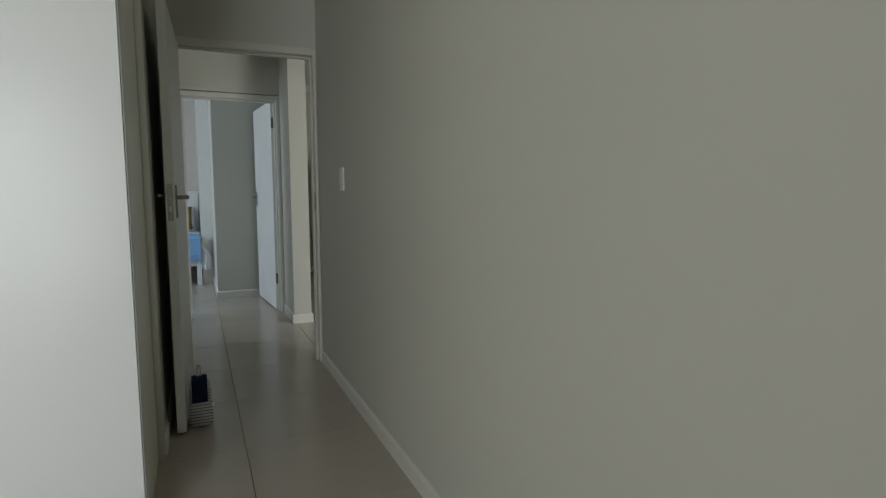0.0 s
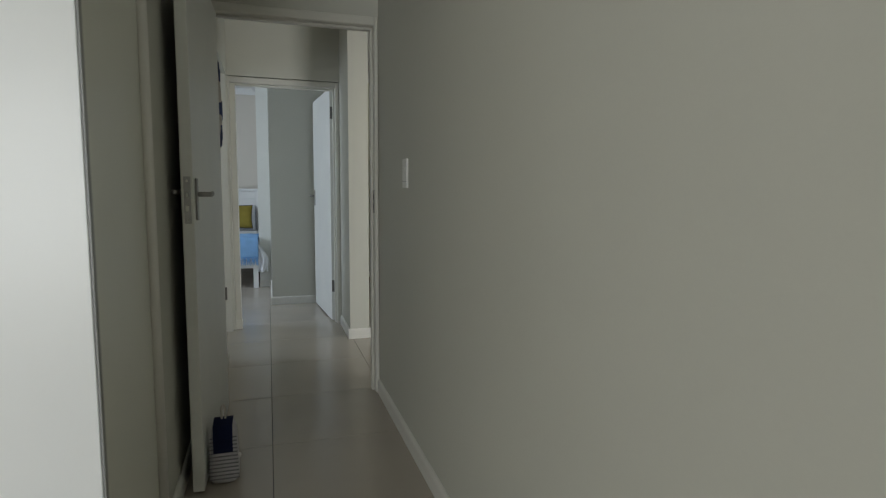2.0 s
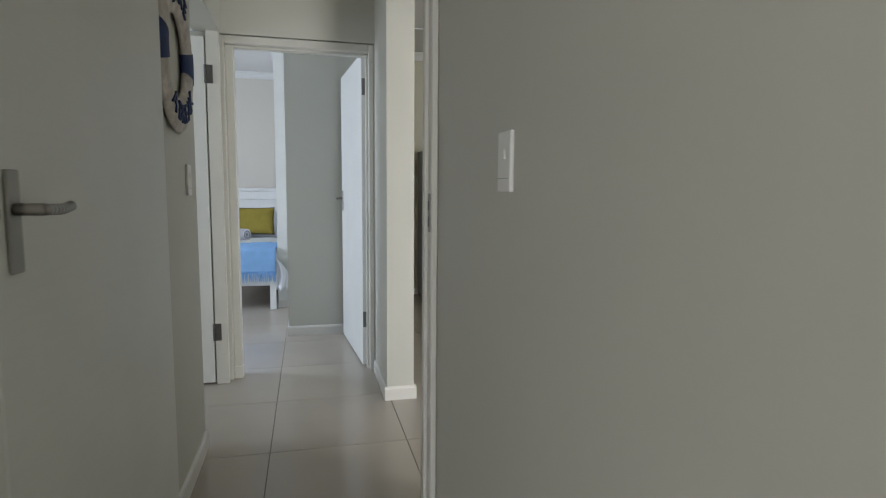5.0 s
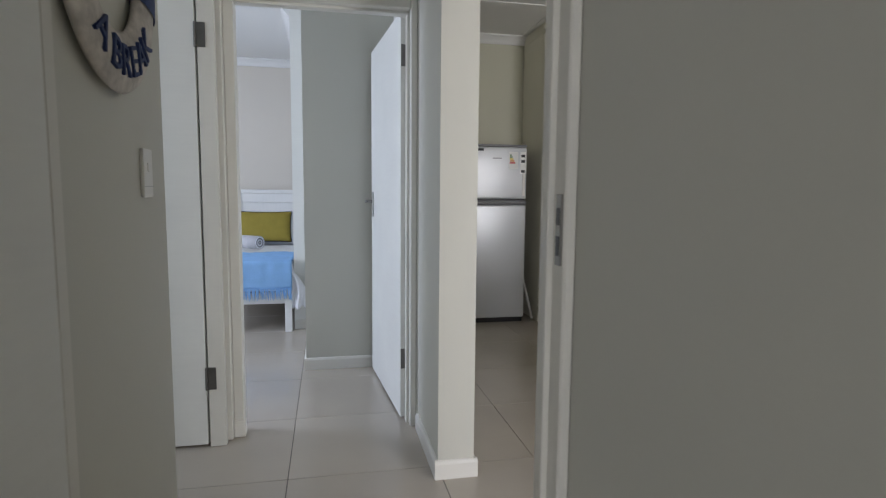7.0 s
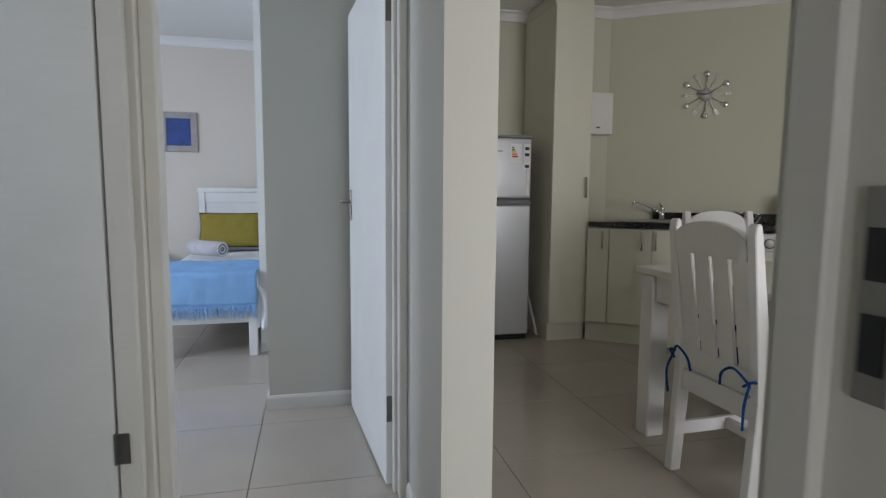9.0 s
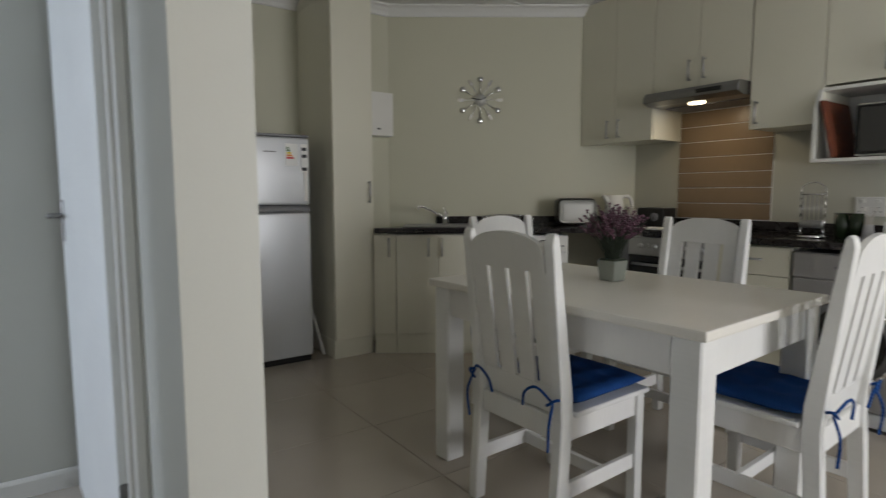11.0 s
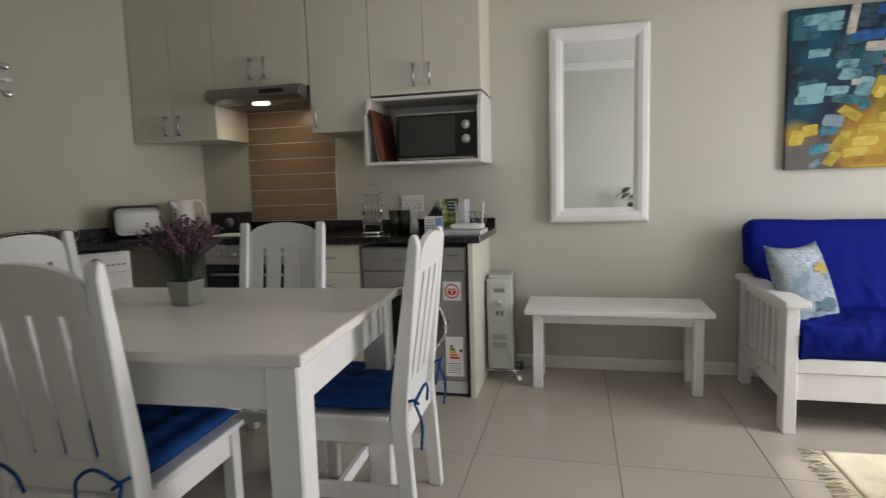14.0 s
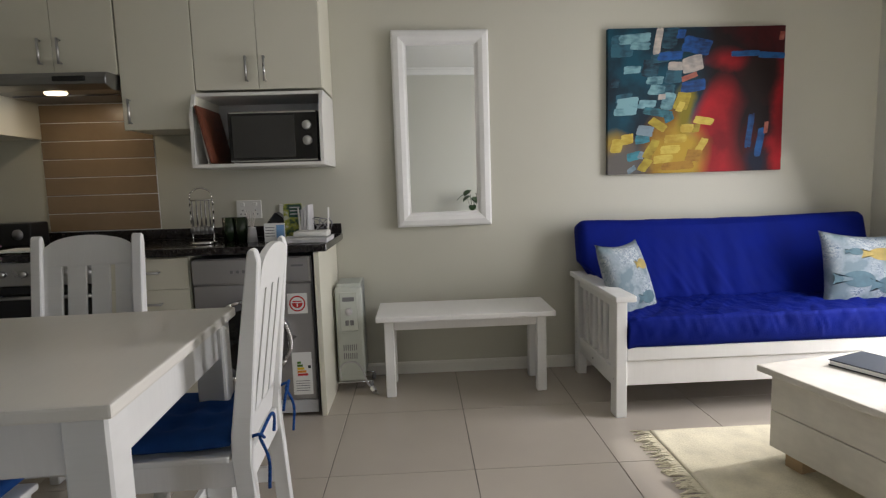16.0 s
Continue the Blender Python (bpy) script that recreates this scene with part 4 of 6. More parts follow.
for a, ln in ((1.2, 0.05), (4.9, 0.07)):
    bm = bmesh.new()
    rod(bm, (0, -0.026, 0), (ln * math.sin(a), -0.026, ln * math.cos(a)), 0.003)
    part("clock_arm", bm, M_BLACK, clock)

# run along the mirror wall: fronts at x = 4.22
FX = 4.232
oven = thing("oven", "stainless steel built-in oven with dark glass door", "oven", (0, 0, 0))
block("body", oven, M_GREYPLAS, FX + 0.02, 4.82, 5.82, 6.42, 0.10, 0.862, 0.002)
block("panel", oven, M_STEEL, FX - 0.004, FX + 0.018, 5.822, 6.418, 0.745, 0.862, 0.002, "steel control panel")
block("door", oven, M_BLACKGLASS, FX - 0.004, FX + 0.018, 5.822, 6.418, 0.16, 0.74, 0.003, "dark glass door")
for k in range(5):
    bm = bmesh.new()
    rod(bm, (FX - 0.004, 5.90 + k * 0.105, 0.805), (FX - 0.028, 5.90 + k * 0.105, 0.805), 0.017, seg=16)
    part("knob", bm, M_STEEL, oven, "", True)
bm = bmesh.new()
rod(bm, (FX - 0.04, 5.88, 0.69), (FX - 0.04, 6.36, 0.69), 0.009)
for y in (5.9, 6.34):
    rod(bm, (FX - 0.04, y, 0.69), (FX, y, 0.69), 0.007)
part("handle", bm, M_STEEL, oven, "", True)
block("plinth", oven, M_MELA, FX + 0.04, FX + 0.055, 5.82, 6.42, 0, 0.098, 0.001)
filler = thing("corner_filler", "grey corner filler panel beside the oven", "panel", (0, 0, 0))
block("board", filler, M_GREYPLAS, FX + 0.004, FX + 0.022, 6.42, 6.62, 0.10, 0.862, 0.001)
drawers = thing("drawer_unit", "cream three-drawer base unit with bar handles", "cabinet", (0, 0, 0))
block("carcass", drawers, M_MELA, FX + 0.02, 4.82, 5.415, 5.818, 0.13, 0.862, 0.001)
for z0, z1 in ((0.70, 0.858), (0.42, 0.697), (0.135, 0.417)):
    block("drawer", drawers, M_MELA, FX, FX + 0.018, 5.417, 5.816, z0, z1, 0.0015)
    bar_handle(drawers, FX, 5.617, z1 - 0.07, -1, 0, 0.13, False)
block("plinth", drawers, M_MELA, FX + 0.04, FX + 0.055, 5.415, 5.818, 0, 0.128, 0.001)
dish = thing("tumble_dryer", "silver front-loading laundry machine with labels", "washing machine", (FX - 0.01, 5.10, 0))
bm = bmesh.new()
box(bm, 0.02, 0.58, -0.297, 0.297, 0.02, 0.845, 0.008, 2)
part("body", bm, M_DRYER, dish, "silver cabinet")
bm = bmesh.new()
box(bm, 0.0, 0.022, -0.297, 0.297, 0.715, 0.84, 0.006, 2)
part("control_panel", bm, M_DRYER, dish, "silver control panel")
block("door_panel", dish, M_DRYER, 0.004, 0.022, -0.295, 0.295, 0.095, 0.708, 0.003)
block("kick_panel", dish, M_SILVER, 0.008, 0.022, -0.295, 0.295, 0.02, 0.088, 0.002)
block("edge", dish, M_BLACK, -0.002, 0.02, -0.3035, -0.2985, 0.02, 0.845, 0.001, "black edge strip")
bm = bmesh.new()
rod(bm, (0.004, 0.03, 0.42), (-0.020, 0.03, 0.42), 0.215, 0.20, 40)
part("porthole", bm, M_GREYPLAS, dish, "grey ringed round door", True)
bm = bmesh.new()
rod(bm, (-0.018, 0.03, 0.42), (-0.024, 0.03, 0.42), 0.17, 0.16, 40)
part("porthole_glass", bm, M_BLACKGLASS, dish, "", True)
block("label", dish, M_PAPER, 0.0022, 0.0038, -0.27, -0.17, 0.55, 0.655, 0, "white notice label")
bm = bmesh.new()
rod(bm, (0.0022, -0.22, 0.602), (0.0012, -0.22, 0.602), 0.041, seg=28)
part("label_ring", bm, M_RED, dish, "red ring of the notice")
bm = bmesh.new()
rod(bm, (0.0014, -0.22, 0.602), (0.0006, -0.22, 0.602), 0.034, seg=28)
part("label_disc", bm, M_PAPER, dish)
bm = bmesh.new()
prism(bm, [(-0.22 + 0.027 * math.cos(a), 0.606 + 0.027 * math.sin(a)) for a in [math.pi + math.pi * i / 14 for i in range(15)]], "x", -0.0002, 0.0008)
part("label_half", bm, M_RED, dish)
block("label_bar", dish, M_RED, -0.0002, 0.0008, -0.243, -0.197, 0.611, 0.617, 0)
block("label_mark", dish, M_PAPER, -0.001, -0.0001, -0.223, -0.217, 0.586, 0.603, 0)
bm = bmesh.new()
tube(bm, [(-0.028, 0.03 + 0.207 * math.cos(a), 0.42 + 0.207 * math.sin(a)) for a in [2 * math.pi * i / 36 for i in range(37)]], 0.011, 8)
part("door_ring", bm, M_CHROME, dish, "chrome rim of the round door", True)
bm = bmesh.new()
tube(bm, [(-0.034, -0.165, 0.50), (-0.05, -0.186, 0.45), (-0.052, -0.190, 0.42), (-0.05, -0.186, 0.39), (-0.034, -0.165, 0.34)], 0.011, 8)
part("door_grip", bm, M_CHROME, dish, "curved chrome grip", True)
block("drawer_edge", dish, M_CHROME, -0.001, 0.001, -0.290, -0.286, 0.72, 0.835, 0, "bright panel edge")
block("energy_label", dish, M_PAPER, 0.0022, 0.0038, -0.275, -0.175, 0.12, 0.345, 0, "white energy label")
for k, (mm, w) in enumerate(((M_LIME, 0.02), (M_LIME, 0.028), (M_YELLOW, 0.036), (M_ORANGE, 0.045), (M_RED, 0.054))):
    block("energy_bar", dish, mm, 0.0012, 0.0022, -0.20 - w, -0.20, 0.285 - k * 0.016, 0.297 - k * 0.016, 0)
block("energy_mark", dish, M_INK, 0.0012, 0.0022, -0.27, -0.255, 0.26, 0.275, 0)
for k in range(5):
    block("energy_text", dish, M_GREYPLAS, 0.0012, 0.0022, -0.26, -0.19, 0.14 + k * 0.013, 0.143 + k * 0.013, 0)
for k in range(4):
    block("button", dish, M_GREYPLAS, -0.003, 0.001, 0.0 + k * 0.03, 0.015 + k * 0.03, 0.77, 0.785, 0.001)
block("badge", dish, M_GREYPLAS, -0.002, 0.001, -0.26, -0.20, 0.795, 0.805, 0)
endp = thing("end_panel", "cream melamine end panel of the kitchen run", "panel", (0, 0, 0))
block("board", endp, M_MELA, FX - 0.012, 4.835, 4.758, 4.785, 0.0, 0.864, 0.001)
top2 = thing("worktop", "black granite worktop along the mirror wall", "worktop", (0, 0, 0))
bm = bmesh.new()
prism(bm, [(4.20, 4.715), (WX - 0.003, 4.715), (WX - 0.003, 6.30), (4.56, 6.30), (4.20, 6.30)], "z", 0.868, 0.905, 0.003)
part("slab", bm, M_GRANITE, top2)
bm = bmesh.new()
prism(bm, [(WX - 0.024, 4.72), (WX - 0.003, 4.72), (WX - 0.003, 6.79), (WX - 0.024, 6.79)], "z", 0.906, 0.968, 0.002)
part("upstand", bm, M_GRANITE, top2)
hob = thing("hob", "black glass ceramic hob in the worktop", "hob", (0, 0, 0))
block("plate", hob, M_BLACKGLASS, 4.30, 4.74, 5.84, 6.27, 0.9055, 0.912, 0.002)
cloth = thing("folded_cloth", "folded pale cloth on the worktop edge", "cloth", (4.26, 6.22, 0.912))
bm = bmesh.new()
box(bm, -0.05, 0.12, -0.15, 0.13, 0.001, 0.012, 0.004, 2)
part("cloth", bm, M_PAPER, cloth)

# upper cabinets
UX = 4.478


def upper(name, label, y0, y1, z0, z1, doors, handles, hz):
    t = thing(name, label, "cabinet", (0, 0, 0))
    block("carcass", t, M_MELA, UX + 0.019, WX - 0.002, y0, y1, z0, z1, 0.001)
    w = y1 - y0
    for k in range(doors):
        block("door", t, M_MELA, UX, UX + 0.017, y0 + w * k / doors + 0.0015, y0 + w * (k + 1) / doors - 0.0015, z0 - 0.004, z1, 0.0015)
    for y in handles:
        bar_handle(t, UX, y, hz, -1, 0, 0.13)
    return t


UT = H - 0.006
corner = thing("wall_cabinet", "cream two-door corner wall cabinet", "cabinet", (0, 0, 0))
bm = bmesh.new()
prism(bm, [(UX + 0.019, 6.444), (WX - 0.002, 6.444), (WX - 0.002, 6.80), (UX + 0.019, 7.05)], "z", 1.52, UT)
part("carcass", bm, M_MELA, corner)
block("door", corner, M_MELA, UX, UX + 0.017, 6.445, 6.756, 1.516, UT, 0.0015)
block("door", corner, M_MELA, UX, UX + 0.017, 6.759, 7.068, 1.516, UT, 0.0015)
for y in (6.712, 6.81):
    bar_handle(corner, UX, y, 1.615, -1, 0, 0.13)
upper("wall_cabinet", "cream two-door wall cabinet above the hood", 5.795, 6.441, 1.815, UT, 2, [6.075, 6.175], 1.93)
upper("wall_cabinet", "cream single-door wall cabinet", 5.403, 5.788, 1.525, UT, 1, [5.745], 1.615)
nich = upper("wall_cabinet", "cream two-door wall cabinet above the microwave", 4.735, 5.40, 1.722, UT, 2, [5.03, 5.125], 1.82)
nich2 = thing("microwave_shelf", "open white shelf box holding the microwave", "shelf", (0, 0, 0))
block("shelf", nich2, M_WPLAS, UX - 0.06, WX - 0.003, 4.735, 5.425, 1.31, 1.328, 0.001)
block("top", nich2, M_WPLAS, UX + 0.004, WX - 0.003, 4.75, 5.41, 1.688, 1.706, 0.001)
for y0 in (4.735, 5.407):
    bm = bmesh.new()
    prism(bm, [(UX - 0.06, 1.329), (WX - 0.003, 1.329), (WX - 0.003, 1.707), (UX + 0.004, 1.707), (UX - 0.05, 1.60)], "y", y0, y0 + 0.018)
    part("side", bm, M_WPLAS, nich2)
block("back", nich2, M_WPLAS, WX - 0.02, WX - 0.006, 4.754, 5.406, 1.33, 1.687, 0)
mw = thing("microwave", "dark microwave oven with two silver knobs", "microwave", (4.46, 4.77, 1.328))
bm = bmesh.new()
box(bm, 0.016, 0.33, 0.0, 0.47, 0.01, 0.275, 0.005)
part("case", bm, M_BLACK, mw)
block("front", mw, M_BLACKGLASS, 0.0, 0.015, 0.0, 0.47, 0.012, 0.272, 0.003, "black glass front")
block("window", mw, M_MWGLASS, -0.003, 0.0005, 0.12, 0.45, 0.03, 0.25, 0.001)
for z in (0.008, 0.262):
    block("trim_strip", mw, M_CHROME, -0.004, 0.002, 0.005, 0.465, z, z + 0.008, 0.001, "chrome trim strip")
for z in (0.115, 0.195):
    bm = bmesh.new()
    rod(bm, (0.0, 0.055, z), (-0.022, 0.055, z), 0.026, 0.022, 24)
    part("knob", bm, M_CLOCK, mw, "silver knob", True)
tray = thing("serving_tray", "brown wicker tray leaning beside the microwave", "tray", (4.55, 5.335, 1.33))
bm = bmesh.new()
box(bm, -0.13, 0.22, -0.02, 0.0, 0.0, 0.31, 0.012, 2, Matrix.Rotation(radians(-12), 4, "X"))
part("panel", bm, M_WICKER, tray)
bm = bmesh.new()
box(bm, -0.12, 0.2, 0.004, 0.012, 0.0, 0.28, 0.002, 1, Matrix.Rotation(radians(-9), 4, "X"))
part("board", bm, M_WPLAS, tray, "thin white board behind")
hood = thing("range_hood", "slim steel extractor hood with a lit lamp", "extractor hood", (0, 0, 0))
bm = bmesh.new()
prism(bm, [(4.36, 1.745), (4.36, 1.78), (4.385, 1.808), (WX - 0.003, 1.808), (WX - 0.003, 1.725), (4.42, 1.725)], "y", 5.80, 6.438, 0.003)
part("body", bm, M_HOOD, hood)
block("control_strip", hood, M_BLACK, 4.352, 4.368, 5.90, 6.06, 1.760, 1.785, 0.002, "black control strip")
block("filter", hood, M_GREYPLAS, 4.56, 4.80, 5.84, 6.40, 1.718, 1.7245, 0.001, "grey filter mesh")
bm = bmesh.new()
bmesh.ops.create_cone(bm, cap_ends=True, segments=28, radius1=0.045, radius2=0.05, depth=0.010, matrix=Matrix.Translation((4.475, 6.12, 1.7185)) @ Matrix.Diagonal((0.8, 1.15, 1, 1)))
part("lamp_lens", bm, glow("warm_lamp", (1.0, 0.82, 0.50), 6), hood, "glowing warm lamp")

# tiled splashback
splash = thing("splashback", "beige tiled splashback behind the hob", "tiles", (0, 0, 0), kind="structure")
block("grout_bed", splash, M_PAPER, WX - 0.006, WX - 0.001, 5.80, 6.455, 0.969, 1.72, 0)
rows_n = 7
th = (1.718 - 0.972) / rows_n
bm = bmesh.new()
box(bm, -0.010, -0.004, 0.002, 0.651, 0.002, th - 0.003, 0.0015)
me_t = mesh_of("wall_tile", bm, M_TILEB)
for r in range(rows_n):
    ob = new("tile", me_t)
    ob.parent = splash
    ob.location = (WX, 5.801, 0.972 + r * th)

# ---------------- dining area ----------------
table = thing("dining_table", "white painted wooden dining table", "table", (2.838, 5.468, 0), 3.0)
TX, TY = 0.44, 0.605
bm = bmesh.new()
box(bm, -TX, TX, -TY, TY, 0.756, 0.787, 0.007, 2)
part("tabletop", bm, M_TABLE, table)
for x in (-TX + 0.02, TX - 0.11):
    for y in (-TY + 0.02, TY - 0.11):
        block("leg", table, M_FURN, x, x + 0.09, y, y + 0.09, 0, 0.755, 0.006)
for y in (-TY + 0.035, TY - 0.06):
    block("apron", table, M_FURNX, -TX + 0.111, TX - 0.111, y, y + 0.025, 0.635, 0.755, 0.002)
for x in (-TX + 0.035, TX - 0.06):
    block("apron", table, M_FURNY, x, x + 0.025, -TY + 0.111, TY - 0.111, 0.635, 0.755, 0.002)


def chair():
    t = thing("dining_chair", "white painted wooden chair with blue tie-on cushion", "chair", (0, 0, 0), 0, "chairs round the table")
    for s in (-1, 1):
        bm = bmesh.new()
        xo, xi = s * 0.215, s * 0.175
        prof = [(-0.265, 0.0), (-0.215, 0.0), (-0.185, 0.42), (-0.188, 0.50), (-0.262, 0.99), (-0.268, 1.018), (-0.278, 1.028), (-0.290, 1.020), (-0.296, 0.99), (-0.245, 0.50), (-0.240, 0.42)]
        prism(bm, prof, "x", min(xo, xi), max(xo, xi), 0.004)
        part("back_leg", bm, M_FURN, t)
        block("front_leg", t, M_FURN, min(s * 0.215, s * 0.173), max(s * 0.215, s * 0.173), 0.168, 0.210, 0, 0.425, 0.004)
        block("side_rail", t, M_FURNY, min(s * 0.205, s * 0.183), max(s * 0.205, s * 0.183), -0.188, 0.167, 0.345, 0.425, 0.002)
        block("stretcher", t, M_FURNY, min(s * 0.203, s * 0.185), max(s * 0.203, s * 0.185), -0.205, 0.167, 0.145, 0.200, 0.002)
    block("front_rail", t, M_FURNX, -0.172, 0.172, 0.180, 0.202, 0.345, 0.425, 0.002)
    block("back_rail", t, M_FURNX, -0.174, 0.174, -0.230, -0.206, 0.345, 0.425, 0.002)
    block("cross_stretcher", t, M_FURNX, -0.184, 0.184, 0.0, 0.020, 0.150, 0.195, 0.002)
    bm = bmesh.new()
    box(bm, -0.225, 0.225, -0.180, 0.225, 0.426, 0.445, 0.006, 2)
    part("seat", bm, M_FURNX, t)
    # back: arched head board, four slats, foot board; all lean with the posts
    lean = math.atan2(0.074, 0.49)
    mb = Matrix.Translation((0, -0.216, 0.50)) @ Matrix.Rotation(lean, 4, "X")
    bm = bmesh.new()
    arch = [(-0.174, 0.405), (0.174, 0.405)] + [(0.174 * math.cos(a), 0.455 + 0.075 * math.sin(a) ** 0.8) for a in [math.pi * i / 16 for i in range(17)]]
    prism(bm, arch, "y", -0.009, 0.009)
    bmesh.ops.transform(bm, matrix=mb, verts=bm.verts)
    part("head_board", bm, M_FURNX, t)
    for k in range(4):
        x0 = -0.172 + k * 0.0928
        block("slat", t, M_FURN, x0, x0 + 0.0700, -0.007, 0.007, 0.0205, 0.4045, 0.0, "", mb)
    block("foot_board", t, M_FURNX, -0.174, 0.174, -0.009, 0.009, -0.070, 0.020, 0.0, "", mb)
    # tufted cushion
    bm = bmesh.new()
    n = 20
    for sgn in (1, -1):
        g = []
        for i in range(n + 1):
            row = []
            for j in range(n + 1):
                u, v = i / n * 2 - 1, j / n * 2 - 1
                k = max(0.0, (1 - abs(u) ** 5) * (1 - abs(v) ** 5)) ** 0.5
                dip = 0.0
                for cu in (-0.45, 0.1, 0.6):
                    for cv in (-0.5, 0.0, 0.5):
                        dip += math.exp(-((u - cu) ** 2 + (v - cv) ** 2) * 38)
                z = sgn * 0.027 * k * (1 - 0.75 * min(1, dip)) + 0.004 * noise.noise(Vector((u * 3, v * 3, sgn * 2))) * k
                row.append(bm.verts.new((u * 0.213, v * 0.203 + 0.020, 0.473 + z)))
            g.append(row)
        for i in range(n):
            for j in range(n):
                bm.faces.new((g[i][j], g[i + 1][j], g[i + 1][j + 1], g[i][j + 1]))
    bmesh.ops.remove_doubles(bm, verts=bm.verts, dist=0.0005)
    cu_ = part("cushion", bm, M_CUSH, t, "tufted royal blue seat cushion", True)
    for s in (-1, 1):
        bm = bmesh.new()
        x = s * 0.165
        tube(bm, [(x, -0.175, 0.465), (x + s * 0.03, -0.225, 0.485), (x + s * 0.045, -0.265, 0.50), (x + s * 0.01, -0.27, 0.475)], 0.0048, 6)
        tube(bm, [(x + s * 0.03, -0.262, 0.485), (x - s * 0.02, -0.285, 0.53), (x - s * 0.075, -0.282, 0.50), (x - s * 0.09, -0.275, 0.45)], 0.0048, 6)
        tube(bm, [(x + s * 0.03, -0.262, 0.485), (x + s * 0.035, -0.285, 0.42), (x + s * 0.028, -0.28, 0.33)], 0.0048, 6)
        part("tie", bm, M_CUSH, cu_, "", True)
    return t


ch = chair()
ch.matrix_basis = pose(2.575, 5.475, 0, 0, 0, -88)
tagged(ch, "white painted wooden chair pulled close to the table side")
for x, y, r in ((3.10, 6.152, 178), (3.43, 5.58, 92.5), (3.108, 4.988, 2.5)):
    tagged(copy_thing(ch, pose(x, y, 0, 0, 0, r)), "white painted wooden chair with blue tie-on cushion")

pot = thing("lavender_pot", "potted artificial lavender in a small glass pot", "plant", (2.945, 5.545, 0.788))
bm = bmesh.new()
box(bm, -0.042, 0.042, -0.042, 0.042, 0.0, 0.085, 0.004, 2)
for v in bm.verts:
    k = 0.85 + 0.2 * v.co.z / 0.085
    v.co.x *= k
    v.co.y *= k
part("pot", bm, material("frosted_pot", (0.34, 0.37, 0.33), 0.15, vary=0.1), pot, "pale grey pot")
bm = bmesh.new()
box(bm, -0.040, 0.040, -0.040, 0.040, 0.085, 0.092, 0.003)
part("soil", bm, M_GREEN, pot)
rng = random.Random(11)
bs, bf, bl = bmesh.new(), bmesh.new(), bmesh.new()
for i in range(190):
    a, sp = rng.uniform(0, 6.283), rng.uniform(0.02, 0.145)
    hgt = rng.uniform(0.15, 0.245) * (1 - 0.25 * sp / 0.13)
    base = Vector((rng.uniform(-0.025, 0.025), rng.uniform(-0.025, 0.025), 0.09))
    mid = base + Vector((math.cos(a) * sp * 0.4, math.sin(a) * sp * 0.4, hgt * 0.6))
    tip = base + Vector((math.cos(a) * sp, math.sin(a) * sp, hgt))
    rod(bs, base, mid, 0.0014, seg=4)
    rod(bs, mid, tip, 0.0012, seg=4)
    if i % 3 != 0:
        for k in range(7):
            p = mid.lerp(tip, 0.25 + k * 0.12) + Vector((rng.uniform(-1, 1), rng.uniform(-1, 1), 0)) * 0.006
            ball(bf, p, rng.uniform(0.0045, 0.0075), (1, 1, 0.8), 1)
for i in range(90):
    a, sp = rng.uniform(0, 6.283), rng.uniform(0.02, 0.11)
    base = Vector((rng.uniform(-0.025, 0.025), rng.uniform(-0.025, 0.025), 0.09))
    tip = base + Vector((math.cos(a) * sp, math.sin(a) * sp, rng.uniform(0.08, 0.2)))
    sidev = Vector((-math.sin(a), math.cos(a), 0)) * 0.004
    m_ = base.lerp(tip, 0.55) + Vector((0, 0, 0.015))
    vs = [bl.verts.new(p) for p in (base, m_ - sidev, tip, m_ + sidev)]
    bl.faces.new(vs)
tagged(part("stalk", bs, M_GREEN, pot), kind="stuff")
tagged(part("bloom", bf, M_LAV, pot, "dusty purple blooms", True), kind="stuff")
tagged(part("foliage", bl, M_GREEN, pot), kind="stuff")

# ---------------- living side ----------------
mir = thing("wall_mirror", "tall wall mirror in a moulded white frame", "mirror", (WX - 0.0145, 4.085, 1.511), 2.6)
bm = bmesh.new()
ow, oh, fw = 0.290, 0.580, 0.088
prof = [(0.0, 0.0), (0.0, 0.018), (0.012, 0.030), (0.04, 0.036), (0.066, 0.028), (0.078, 0.016), (0.088, 0.014), (0.088, 0.0)]
loops = []
for sx, sz in ((-1, -1), (1, -1), (1, 1), (-1, 1)):
    loops.append([bm.verts.new((-dd, sx * (ow - u), sz * (oh - u))) for u, dd in prof])
for i in range(4):
    for j in range(len(prof)):
        j2 = (j + 1) % len(prof)
        bm.faces.new((loops[i][j], loops[(i + 1) % 4][j], loops[(i + 1) % 4][j2], loops[i][j2]))
part("frame", bm, M_FURN, mir, "moulded white frame")
block("glass", mir, M_MIRROR, -0.010, -0.004, -ow + fw - 0.004, ow - fw + 0.004, -oh + fw - 0.004, oh - fw + 0.004, 0, "silvered mirror glass")

paint = thing("painting", "large abstract canvas in blue, red and yellow", "painting", (WX - 0.004, 2.532, 1.643), 0)
PW, PH = 1.09, 0.865
mc = bpy.data.materials.new("abstract_ground")
mc.use_nodes = True
nt = mc.node_tree
bsdf = nt.nodes["Principled BSDF"]
bsdf.inputs["Roughness"].default_value = 0.6
bsdf.inputs["Specular IOR Level"].default_value = 0.25
tcn = nt.nodes.new("ShaderNodeTexCoord")
sep = nt.nodes.new("ShaderNodeSeparateXYZ")
nz = nt.nodes.new("ShaderNodeTexNoise")
nz.inputs["Scale"].default_value, nz.inputs["Detail"].default_value = 4.0, 6
nt.links.new(tcn.outputs["Object"], sep.inputs[0])
